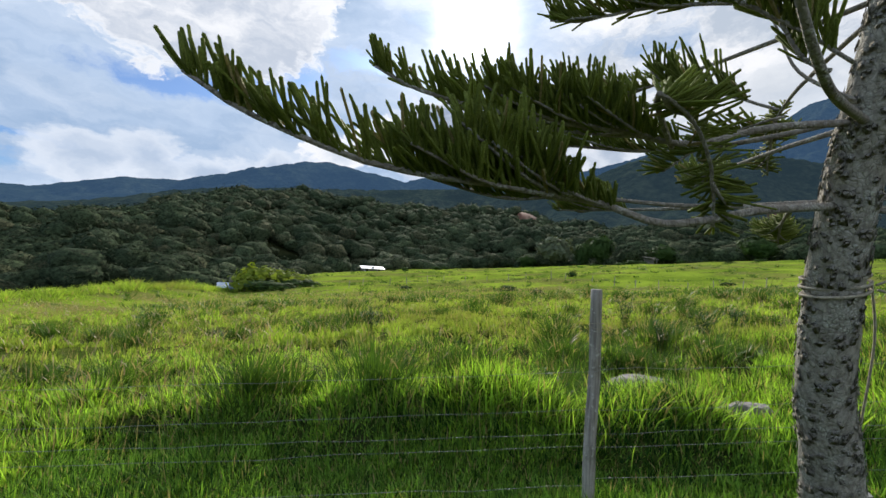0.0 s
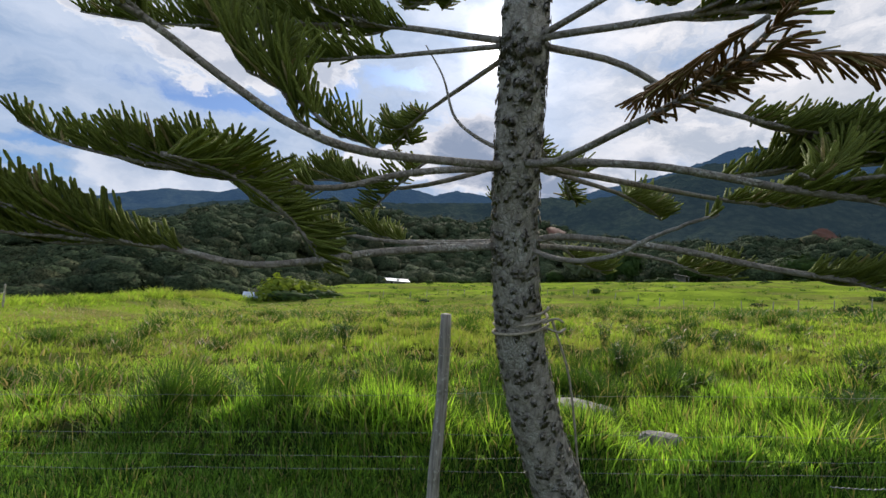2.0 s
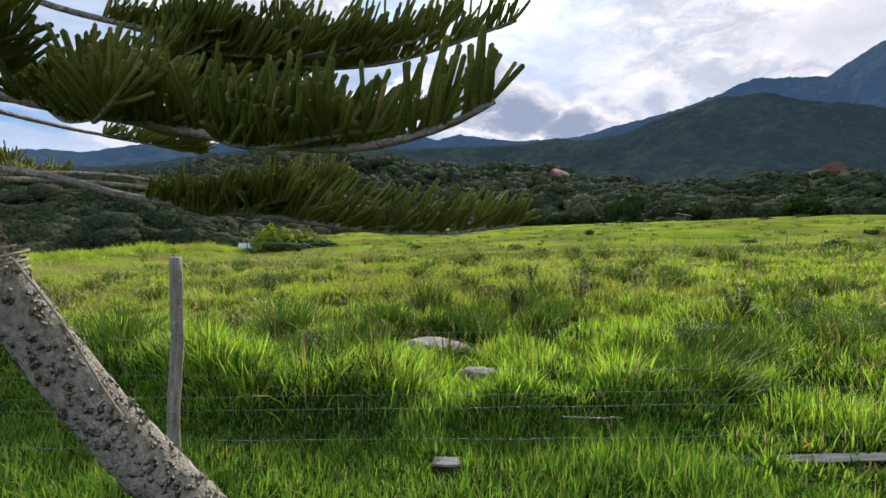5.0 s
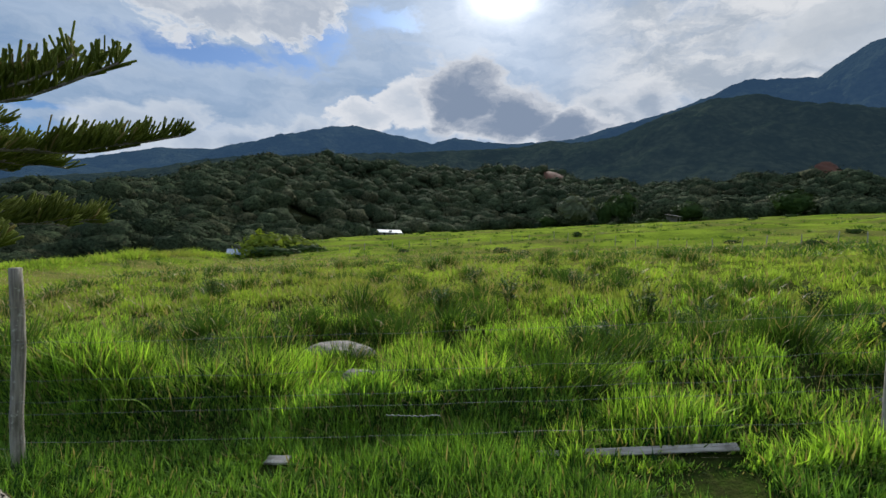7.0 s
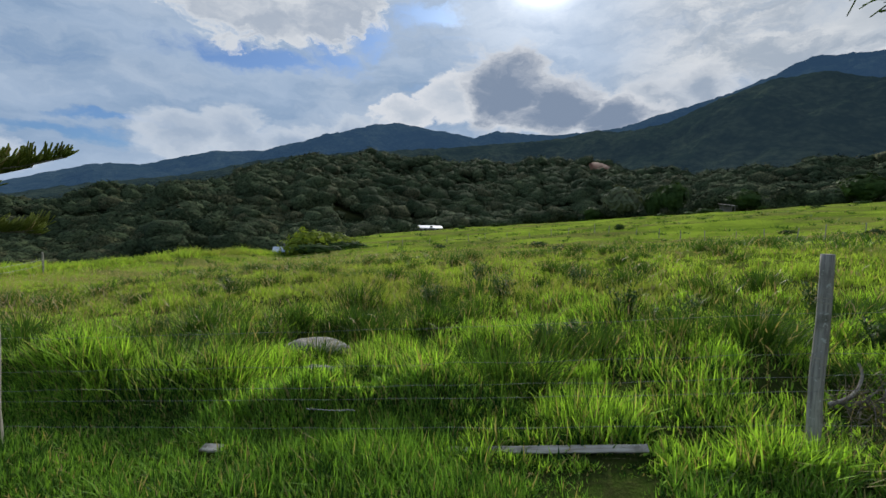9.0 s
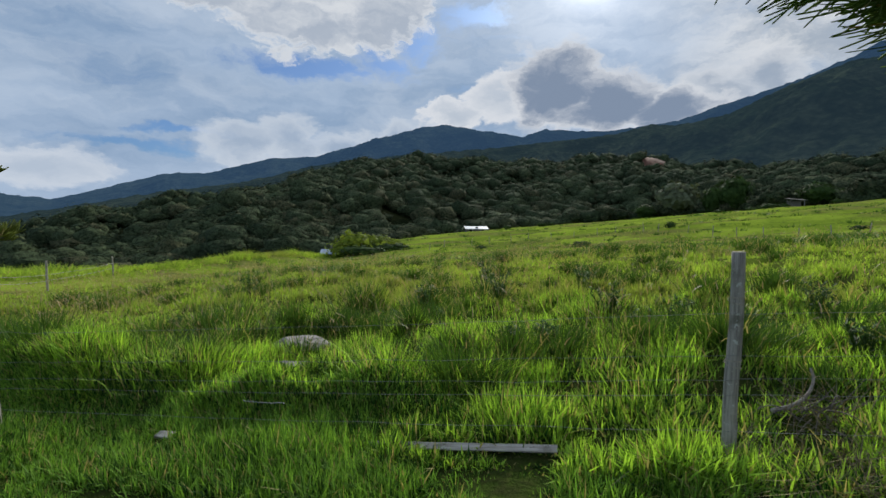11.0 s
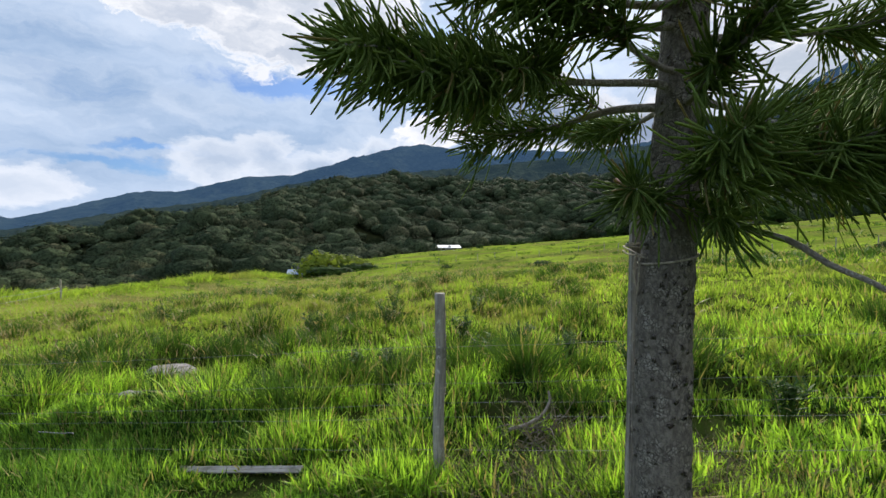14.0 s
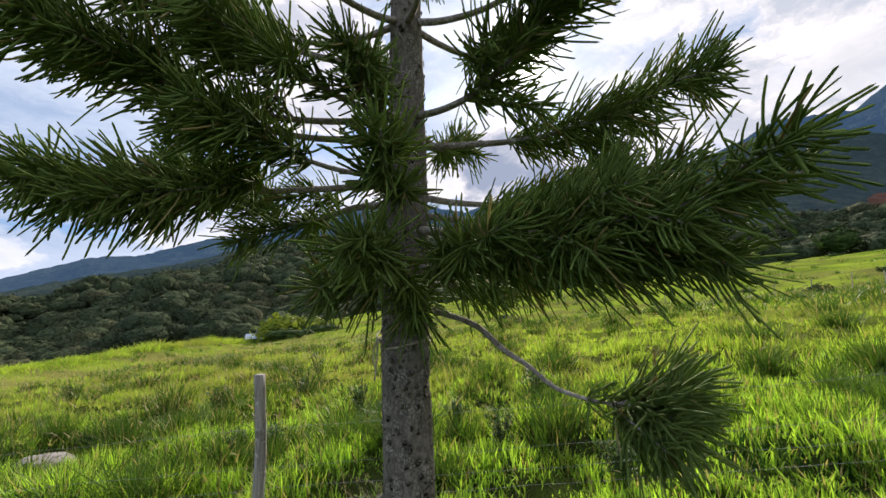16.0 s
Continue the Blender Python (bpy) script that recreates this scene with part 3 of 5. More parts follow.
RADII = np.concatenate([[0.02], np.linspace(0.6, 2.5, 6), np.linspace(2.6, 12, 95), np.geomspace(12.1, 520, 240), np.geomspace(560, 4700, 16)])
BEAR = np.concatenate([np.arange(-75, 75, 0.9), np.arange(75, 285, 3.5)])
me, gx, gy = polar_sheet("ground", RADII, BEAR, lambda x, y, r, b: ground(x, y), SOIL, True)
w = me.attributes.new("wooded", "FLOAT", "POINT")
rr = np.hypot(gx - MID[0], gy - MID[1])
bb = np.degrees(np.arctan2(gx - MID[0], gy - MID[1]))
w.data.foreach_set("value", smooth(rr - along(CREST, bb), 2, 14).astype(np.float32).ravel())
tagged(new("ground", me), "uneven green pasture rising into wooded hills", "ground", kind="structure")


def slope(top, near, far, rough):
    """Height of a mountain flank between two distances, by place, distance and bearing."""
    def height(x, y, r, b):
        e = along(top, b)
        u = np.clip((r - near) / (far - near), 0, 1)
        crest = EYE_Z + far * np.tan(np.radians(e))
        gully = ripple(x, y, rough * 6) * 0.06 + ripple(x + 300, y, rough * 2) * 0.025 + 0.012 * ripple(x, y + 99, rough * 0.5)
        z = -40 + (crest + 40) * (u ** 0.85) * (1 + gully * np.sin(np.pi * u) * 2.2)
        return z + 0.0035 * far * (0.5 * ripple(x, y, rough * 0.8) + 0.35 * ripple(x, y + 50, rough * 0.25)) * (u > 0.97)

    return height


def mountain(name, height, near, far, mat, label):
    me, _, _ = polar_sheet(name, np.linspace(near, far, 34), np.arange(-75, 75.01, 0.25), height, mat)
    return tagged(new(name, me), label, "mountain", kind="structure")


FLANK = slope(MID_TOP, 620, 1500, 90)
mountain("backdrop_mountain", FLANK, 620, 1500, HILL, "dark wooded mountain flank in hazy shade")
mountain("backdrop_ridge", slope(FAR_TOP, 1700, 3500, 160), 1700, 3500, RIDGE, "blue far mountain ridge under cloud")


# ---- forest ----
def crown(n_leaf, size, seed, loose=0.18, core=1.0, cuts=2):
    """A lumpy crown with leaf sprays all over it, about one unit across, as (verts, tris)."""
    rng = np.random.RandomState(seed)

    def reach(d):
        q = Vector(d)
        return 0.40 * (1 + 0.50 * noise.noise(q * 2.1 + Vector((seed, 0, 0))) + 0.34 * noise.noise(q * 3.6 + Vector((0, seed, 0))))

    d = unit(rng.normal(size=(n_leaf, 3)) + np.array([0, 0, 0.35]))
    flat = np.array([1, 1, 0.85])
    c = d * flat * np.array([reach(v) for v in d])[:, None] * rng.uniform(0.96, 1.0 + loose, n_leaf)[:, None]
    face = unit(d + rng.normal(0, 0.22, (n_leaf, 3)))
    a = unit(np.cross(face, rng.normal(size=(n_leaf, 3))))
    b = np.cross(face, a)
    s = size * rng.uniform(0.6, 1.4, n_leaf)[:, None]
    v = np.stack([c - a * s - b * s * 0.5, c + a * s - b * s * 0.5, c + b * s * 1.1], 1).reshape(-1, 3)
    t = np.arange(3 * n_leaf).reshape(-1, 3)
    bm = bmesh.new()
    bmesh.ops.create_icosphere(bm, subdivisions=cuts, radius=1.0)
    cv = np.array([np.array(x.co) * reach(x.co) for x in bm.verts]) * flat * core
    ct = np.array([[x.index for x in f.verts] for f in bm.faces])
    bm.free()
    return join([(v, t), (cv, ct)])


def scatter_crowns(places, widths, heights, kinds):
    vs, ts, n = [], [], 0
    for (x, y, z), w_, h_, (cv, ct) in zip(places, widths, heights, kinds):
        a = random.uniform(0, 6.28)
        co, si = math.cos(a), math.sin(a)
        q = np.stack([(cv[:, 0] * co - cv[:, 1] * si) * w_, (cv[:, 0] * si + cv[:, 1] * co) * w_, cv[:, 2] * h_], -1) + (x, y, z)
        vs.append(q)
        ts.append(ct + n)
        n += len(cv)
    return np.concatenate(vs), np.concatenate(ts)


def forest():
    rng = np.random.RandomState(5)
    kinds = [crown(200, 0.030, s, 0.24, 0.98) for s in range(9)]
    small = [crown(40, 0.055, s + 20, 0.24, 0.98, 1) for s in range(8)]
    for name, n, kk, r0, r1, label in (("forest_edge", 2000, kinds, 0.0, 130.0, "dense dark green woodland at the foot of the hill"),
                                       ("hill_forest", 8000, small, 100.0, 480.0, "dark mixed forest covering the hillside")):
        b = rng.uniform(-64, 46, n)
        rc = along(CREST, b)
        r = np.maximum(rc + 6 + r0, 125) + (rng.uniform(0, 1, n) ** 1.1) * np.maximum(np.minimum(r1, 500 - rc - r0), 20)
        x, y = MID[0] + r * np.sin(np.radians(b)), MID[1] + r * np.cos(np.radians(b))
        wd = (3.6 + 9.0 * rng.uniform(0, 1, n) ** 2.0) * (1 + r / 900)
        ht = wd * rng.uniform(0.5, 0.95, n)
        clay = (np.abs(b - 8.8) < 1.5) & (r > 372) & (r < 480)
        z = ground(x, y) + 1.5 + ht * rng.uniform(0.10, 0.26, n)
        keep = ~clay
        order = [kk[i] for i in rng.randint(0, len(kk), n)]
        v, t = scatter_crowns(np.stack([x, y, z], -1)[keep], wd[keep], ht[keep], [o for o, k_ in zip(order, keep) if k_])
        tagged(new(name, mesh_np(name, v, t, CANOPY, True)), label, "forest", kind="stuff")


forest()


# ---- conifers ----
def empty(name, x, y, z, label, category, group=""):
    ob = new(name)
    ob.location = (x, y, z)
    ob.empty_display_size = 0.2
    return tagged(ob, label, category, group)


def bark_plates(line, radii, count, size, rng, out=0.0015):
    """Loose, curling plates of bark all over a trunk, as (verts, tris)."""
    line, radii = np.asarray(line), np.asarray(radii)
    s = rng.uniform(0, len(line) - 1.001, count)
    i = s.astype(int)
    f = (s - i)[:, None]
    c = line[i] * (1 - f) + line[i + 1] * f
    d = unit(line[i + 1] - line[i])
    r = radii[i]
    a = rng.uniform(0, 2 * np.pi, count)
    u = unit(np.cross(d, np.array([0.3, 1.0, 0.1])))
    v = np.cross(d, u)
    n = u * np.cos(a)[:, None] + v * np.sin(a)[:, None]
    side = np.cross(d, n)
    w = size * rng.uniform(0.4, 1.3, count)[:, None]
    h = size * rng.uniform(0.5, 1.8, count)[:, None]
    lift = rng.uniform(0.0, 0.9, count)[:, None]
    c = c + n * (r[:, None] + 0.004)
    tilt = rng.normal(0, 0.5, count)[:, None]
    d2, s2 = unit(d + side * tilt), unit(side - d * tilt)
    # d runs up the trunk: the flakes are held above and curl off below
    pts = [c - s2 * w - d2 * h + n * out * 2.0 * lift, c + s2 * w - d2 * h * 0.8 + n * out * 2.4 * lift, c + s2 * w * 0.8 + d2 * h, c - s2 * w * 0.7 + d2 * h * 0.7, c - n * 0.002]
    v_ = np.stack(pts, 1).reshape(-1, 3)
    t = np.array([(0, 1, 2), (0, 2, 3), (0, 4, 1), (1, 4, 2), (2, 4, 3), (3, 4, 0)])
    return v_, ((np.arange(count) * 5)[:, None, None] + t[None]).reshape(-1, 3)


def fingers(line, rng, step, length, radius, spread, rise, ahead, droop, start=0.0, whorl=False):
    """Leafy branchlets along a line: two combed rows, or all round it."""
    line = np.asarray(line)
    seg = np.linalg.norm(np.diff(line, axis=0), axis=1)
    run = np.concatenate([[0], np.cumsum(seg)])
    total = run[-1]
    n = max(4, int(total * (1 - start) / step) * 2)
    s = rng.uniform(start, 1.0, n) * total
    at = np.stack([np.interp(s, run, line[:, k]) for k in range(3)], -1)
    tan = np.gradient(line, axis=0)
    fwd = unit(np.stack([np.interp(s, run, tan[:, k]) for k in range(3)], -1))
    side = unit(np.cross(fwd, np.array([0, 0, 1.0])))
    up = np.cross(side, fwd)
    t = s / total
    taper = np.clip(1.15 - 0.60 * np.clip((t - 0.55) / 0.45, 0, 1) ** 1.8, 0.2, 1) * np.clip(0.55 + 2.2 * (t - start), 0.4, 1)
    if whorl:
        a = rng.uniform(0, 2 * np.pi, n)
        head = fwd * (ahead + rng.normal(0, 0.15, n))[:, None] + (side * np.cos(a)[:, None] + up * np.sin(a)[:, None]) * spread
        head = head + np.array([0, 0, 1.0]) * rise
    else:
        sign = rng.choice([-1.0, 1.0], n)
        head = side * (sign * spread * rng.uniform(0.1, 1.25, n))[:, None] + up * (rise * rng.uniform(0.1, 1.25, n))[:, None] + fwd * (ahead * rng.uniform(0.7, 1.3, n))[:, None]
    ln = length * taper * (rng.uniform(0.45, 1.25, n) if whorl else rng.uniform(0.7, 1.15, n))
    sag = np.zeros((n, 3))
    sag[:, 2] = droop * ln * rng.uniform(0.4, 1.3, n)
    if whorl:
        # cords leave the stem squarely and sweep forward, the lower ones hanging
        sag[:, 2] += ln * (0.18 * np.sin(a) + rng.normal(-0.05, 0.22, n))
    sag = sag + fwd * (ln * (rng.uniform(0.35, 1.1, n) if whorl else rng.uniform(0.0, 0.25, n)))[:, None] + rng.normal(0, 0.2 if whorl else 0.06, (n, 3)) * ln[:, None]
    return cords(at, head, ln, sag, radius * rng.uniform(0.75, 1.2, n), 3 if whorl else 4, 5 if whorl else 3)


def limb(tree, foot, bearing, length, drop, rise, rng, style, bare=0.35, thick=0.02, fronds=6, dead=False, course=None):
    """One limb of a conifer: wood with its leafy sprays. bearing: degrees from +x towards +y."""
    a = math.radians(bearing)
    out = np.array([math.cos(a), math.sin(a), 0.0])
    side = np.array([-out[1], out[0], 0.0])
    bow = rng.uniform(-0.08, 0.08)
    pts = [np.array(foot) + out * length * s + side * bow * length * math.sin(3.1 * s) + np.array([0, 0, drop * math.sin(3.14 * min(1, s * 1.25)) + rise * s ** 2.2])
           for s in (0, 0.15, 0.35, 0.55, 0.75, 0.9, 1.0)]
    if course:
        # height along the limb: (reach, height) in metres
        pts = [np.array(foot)] + [np.array([foot[0] + out[0] * r, foot[1] + out[1] * r, z]) for r, z in course]
    line = bend(pts, 26)
    line = line + np.cumsum(rng.normal(0, 0.001 if course else 0.0025, line.shape), 0) * np.linspace(0, 1, 26)[:, None]
    line[0] = pts[0]
    wood = [tube(line, np.linspace(thick * style["thick"], 0.004, 26), 7)]
    sprays = []
    if dead:
        # withered: short needles that hang
        style = dict(style, length=style["length"] * 0.5, rise=-0.25, droop=-0.3, radius=style["radius"] * 0.6)
    main = fingers(line, rng, style["step"], style["length"], style["radius"], style["spread"], style["rise"], style["ahead"], style["droop"], bare, style["whorl"])
    sprays.append(main)
    for k in range(fronds):
        s = bare + ((0.62 if course and not style["whorl"] else 0.86) - bare) * (k + rng.uniform(0.1, 0.9)) / fronds
        i = int(s * 25)
        sign = 1 if k % 2 else -1
        d = unit(line[min(i + 1, 25)] - line[i])
        sd = unit(np.cross(d, np.array([0, 0, 1.0])))
        ln = (0.30 + 0.5 * (1 - s)) * length * style["frond"] * rng.uniform(0.7, 1.15)
        reach = style["fan"]
        if course:
            ln, reach = (min(ln, 0.34), style["fan"]) if style["whorl"] else (min(ln, 0.30) * 0.9, (0.10, 0.34))
        hd = unit(d * rng.uniform(0.7, 1.1) + sd * sign * rng.uniform(*reach) + np.array([0, 0, rng.uniform(*style["lift"])]))
        q = [line[i], line[i] + hd * ln * 0.5 + np.array([0, 0, style["hang"] * ln * 0.3]), line[i] + hd * ln + d * ln * 0.15 + np.array([0, 0, style["tip"] * ln])]
        fl = bend(q, 10)
        wood.append(tube(fl, np.linspace(0.006, 0.003, 10), 5))
        sprays.append(fingers(fl, rng, style["step"], style["length"] * 0.9, style["radius"], style["spread"], style["rise"], style["ahead"], style["droop"], 0.12, style["whorl"]))
    branch = part("branch", mesh_np("branch", *join(wood), TWIG, True), tree)
    part("foliage", mesh_np("foliage", *join(sprays), DEAD if dead else style["mat"], True), branch, "withered brown needle sprays" if dead else "")
    return branch


def conifer(name, label, trunk_pts, radii, limbs, style, bark, plates, plate_size, seed):
    rng = np.random.RandomState(seed)
    tree = empty(name, 0, 0, 0, label, "tree")
    line = bend(trunk_pts, 120)
    rad = np.interp(line[:, 2], [p[2] for p in trunk_pts], radii)
    trunk = part("trunk", mesh_np("trunk", *tube(line, rad, 26, True, 0.06, seed), bark, True), tree)
    part("loose_bark", mesh_np("loose_bark", *bark_plates(line[:100], rad[:100], plates, plate_size, rng), bark), trunk)["kind"] = "stuff"
    for z, bearing, length, drop, rise, *more in limbs:
        k = int(np.argmin(abs(line[:, 2] - z)))
        opts = more[0] if more else {}
        a = math.radians(bearing)
        foot = line[k] + np.array([math.cos(a), math.sin(a), 0]) * rad[k] * 0.6
        foot[2] = z
        limb(tree, foot, bearing, length, drop, rise, rng, style, **opts)
    return tree


FEATHER = dict(lift=(-0.1, 0.2), fan=(0.15, 0.42), step=0.0068, length=0.118, radius=0.0043, spread=0.48, rise=0.70, ahead=0.40, droop=0.14, thick=0.75, whorl=False, frond=0.48, hang=-0.1, tip=0.1, mat=FROND)
SHAGGY = dict(lift=(-0.55, 0.6), fan=(0.4, 0.9), step=0.0058, length=0.140, radius=0.0050, spread=0.85, rise=0.02, ahead=0.22, droop=0.0, thick=1.0, whorl=True, frond=0.42, hang=0.05, tip=-0.1, mat=CORD)

A_TRUNK = [(2.92, 2.16, -0.56), (2.80, 2.05, -0.26), (2.68, 1.94, 0.0), (2.549, 1.803, 0.3), (2.417, 1.684, 0.6), (2.30, 1.52, 1.0), (2.25, 1.39, 1.4),
           (2.232, 1.265, 1.75), (2.226, 1.225, 2.0), (2.22, 1.20, 3.0), (2.215, 1.19, 4.4)]
A_RAD = [0.142, 0.128, 0.114, 0.102, 0.093, 0.083, 0.076, 0.073, 0.071, 0.056, 0.026]
A_LIMBS = [
    # lowest whorl
    (1.26, 204, 1.95, 0, 0, dict(bare=0.50, fronds=7, thick=0.018, course=((0.4, 1.20), (0.62, 1.15), (0.8, 1.125), (1.0, 1.155), (1.25, 1.16), (1.55, 1.165), (1.76, 1.215), (1.88, 1.27)))),
    (1.27, 155, 1.3, -0.03, 0.10, dict(bare=0.5, fronds=3, thick=0.014)),
    (1.28, 125, 1.2, 0.0, 0.05, dict(bare=0.6, fronds=2, thick=0.014)),
    (1.28, 62, 1.3, 0.06, -0.05, dict(bare=0.55, fronds=3, thick=0.014)),
    (1.27, 30, 1.1, 0.02, -0.05, dict(bare=0.6, fronds=2, thick=0.014)),
    (1.28, -12, 1.84, 0, 0, dict(bare=0.45, fronds=5, thick=0.017, course=((0.12, 1.305), (0.45, 1.285), (0.75, 1.24), (1.07, 1.22), (1.4, 1.20), (1.6, 1.205), (1.76, 1.23)))),
    (1.26, -40, 0.55, -0.05, 0.08, dict(bare=0.95, fronds=0, thick=0.013)),
    # middle whorl
    (1.51, 189, 1.55, 0, 0, dict(bare=0.40, fronds=8, thick=0.017, course=((0.3, 1.46), (0.55, 1.385), (0.8, 1.395), (1.1, 1.405), (1.35, 1.44), (1.48, 1.49)))),
    (1.51, 222, 1.5, 0, 0, dict(bare=0.68, fronds=4, thick=0.019, course=((0.18, 1.48), (0.5, 1.435), (0.68, 1.45), (0.82, 1.50), (0.96, 1.565), (1.10, 1.62), (1.3, 1.72), (1.45, 1.82)))),
    (1.53, 142, 1.2, -0.06, 0.05, dict(bare=0.45, fronds=3, thick=0.014)),
    (1.52, 85, 1.2, 0.0, 0.0, dict(bare=0.55, fronds=3, thick=0.014)),
    (1.53, 48, 1.15, 0.0, 0.0, dict(bare=0.5, fronds=3, thick=0.014)),
    (1.53, 24, 1.66, 0, 0, dict(bare=0.52, fronds=3, thick=0.016, course=((0.5, 1.53), (1.0, 1.54), (1.4, 1.60), (1.66, 1.67)))),
    (1.53, 3, 1.72, 0, 0, dict(bare=0.34, fronds=7, thick=0.016, course=((0.4, 1.555), (0.6, 1.535), (0.85, 1.58), (1.1, 1.62), (1.4, 1.66), (1.72, 1.78)))),
    (1.53, -21, 1.89, 0, 0, dict(bare=0.36, fronds=6, thick=0.018, course=((0.2, 1.52), (0.42, 1.495), (0.68, 1.435), (0.9, 1.40), (1.2, 1.355), (1.45, 1.32), (1.62, 1.31), (1.73, 1.33), (1.80, 1.36)))),
    (1.52, -69, 0.9, 0, 0, dict(bare=0.62, fronds=1, thick=0.016, dead=True, course=((0.2, 1.48), (0.45, 1.485), (0.66, 1.495), (0.78, 1.53), (0.88, 1.58)))),
    # upper whorl in view
    (1.88, 168, 1.9, 0, 0, dict(bare=0.30, fronds=10, thick=0.016, course=((0.1, 1.90), (0.42, 1.965), (0.78, 2.0), (1.1, 2.02), (1.5, 2.07), (1.9, 2.15)))),
    (1.87, 168, 0.9, -0.02, -0.06, dict(bare=0.4, fronds=2, thick=0.012)),
    (1.87, 120, 1.1, -0.05, -0.1, dict(bare=0.5, fronds=3, thick=0.013)),
    (1.86, 70, 1.2, -0.04, -0.25, dict(bare=0.5, fronds=3, thick=0.013)),
    (1.87, 6, 1.68, 0, 0, dict(bare=0.40, fronds=7, thick=0.015, course=((0.25, 1.84), (0.46, 1.75), (0.7, 1.70), (1.1, 1.64), (1.38, 1.675), (1.52, 1.72), (1.61, 1.79)))),
    (1.87, -48, 1.15, 0, 0, dict(bare=0.45, fronds=5, thick=0.016, course=((0.1, 1.845), (0.35, 1.78), (0.6, 1.72), (0.8, 1.70), (1.15, 1.74)))),
    (1.87, -52, 1.0, 0.0, 0.2, dict(bare=0.6, fronds=2, thick=0.014)),
    # crown above
    (2.4, 200, 1.4, 0.0, 0.25, {}), (2.4, 120, 1.2, 0.0, 0.2, {}), (2.4, 50, 1.2, 0.0, 0.2, {}), (2.4, -15, 1.4, 0.0, 0.25, {}),
    (3.0, 170, 1.1, 0.0, 0.25, {}), (3.0, 80, 1.0, 0.0, 0.25, {}), (3.0, 0, 1.1, 0.0, 0.25, {}), (3.0, -80, 0.9, 0.0, 0.3, {}),
    (3.6, 200, 0.8, 0.0, 0.3, {}), (3.6, 90, 0.7, 0.0, 0.3, {}), (3.6, -20, 0.8, 0.0, 0.3, {}),
    (4.15, 150, 0.35, 0.0, 0.3, {}), (4.15, 30, 0.35, 0.0, 0.3, {}), (4.15, 270, 0.35, 0.0, 0.3, {}),
]
tree_a = conifer("conifer_tree", "leaning young conifer with flaking grey bark and feathery whorled branches", A_TRUNK, A_RAD, A_LIMBS, FEATHER, BARK, 1500, 0.011, 3)
a_rng = np.random.RandomState(17)
# sprays that stand off the limbs by themselves
for foot, bearing, length, drop, rise, opts in (((1.75, 0.89, 1.45), 178, 0.15, 0.0, 0.20, dict(bare=0.05, fronds=0, thick=0.007)),
                                                ((1.38, 0.87, 1.37), 47, 0.44, 0.0, -0.22, dict(bare=0.0, fronds=2, thick=0.007)),
                                                ((1.78, 0.87, 1.46), 172, 0.30, 0.05, 0.26, dict(bare=0.1, fronds=0, thick=0.006)),
                                                ((1.86, 1.20, 1.48), 150, 0.34, 0.04, 0.16, dict(bare=0.2, fronds=0, thick=0.006)),
                                                ((1.95, 1.30, 1.50), 130, 0.36, 0.0, -0.14, dict(bare=0.2, fronds=0, thick=0.006)),
                                                ((2.9, 1.02, 1.46), 40, 0.45, 0.0, 0.22, dict(bare=0.1, fronds=0, thick=0.007)),
                                                ((3.0, 1.00, 1.45), -50, 0.40, 0.0, 0.10, dict(bare=0.1, fronds=0, thick=0.007)),
                                                ((2.47, 0.86, 1.58), -30, 0.54, 0.02, -0.07, dict(bare=0.05, fronds=1, thick=0.008, dead=True)),
                                                ((2.52, 0.52, 1.54), 100, 0.36, 0.0, 0.02, dict(bare=0.05, fronds=0, thick=0.006, dead=True))):
    limb(tree_a, foot, bearing, length, drop, rise, a_rng, FEATHER, **opts)

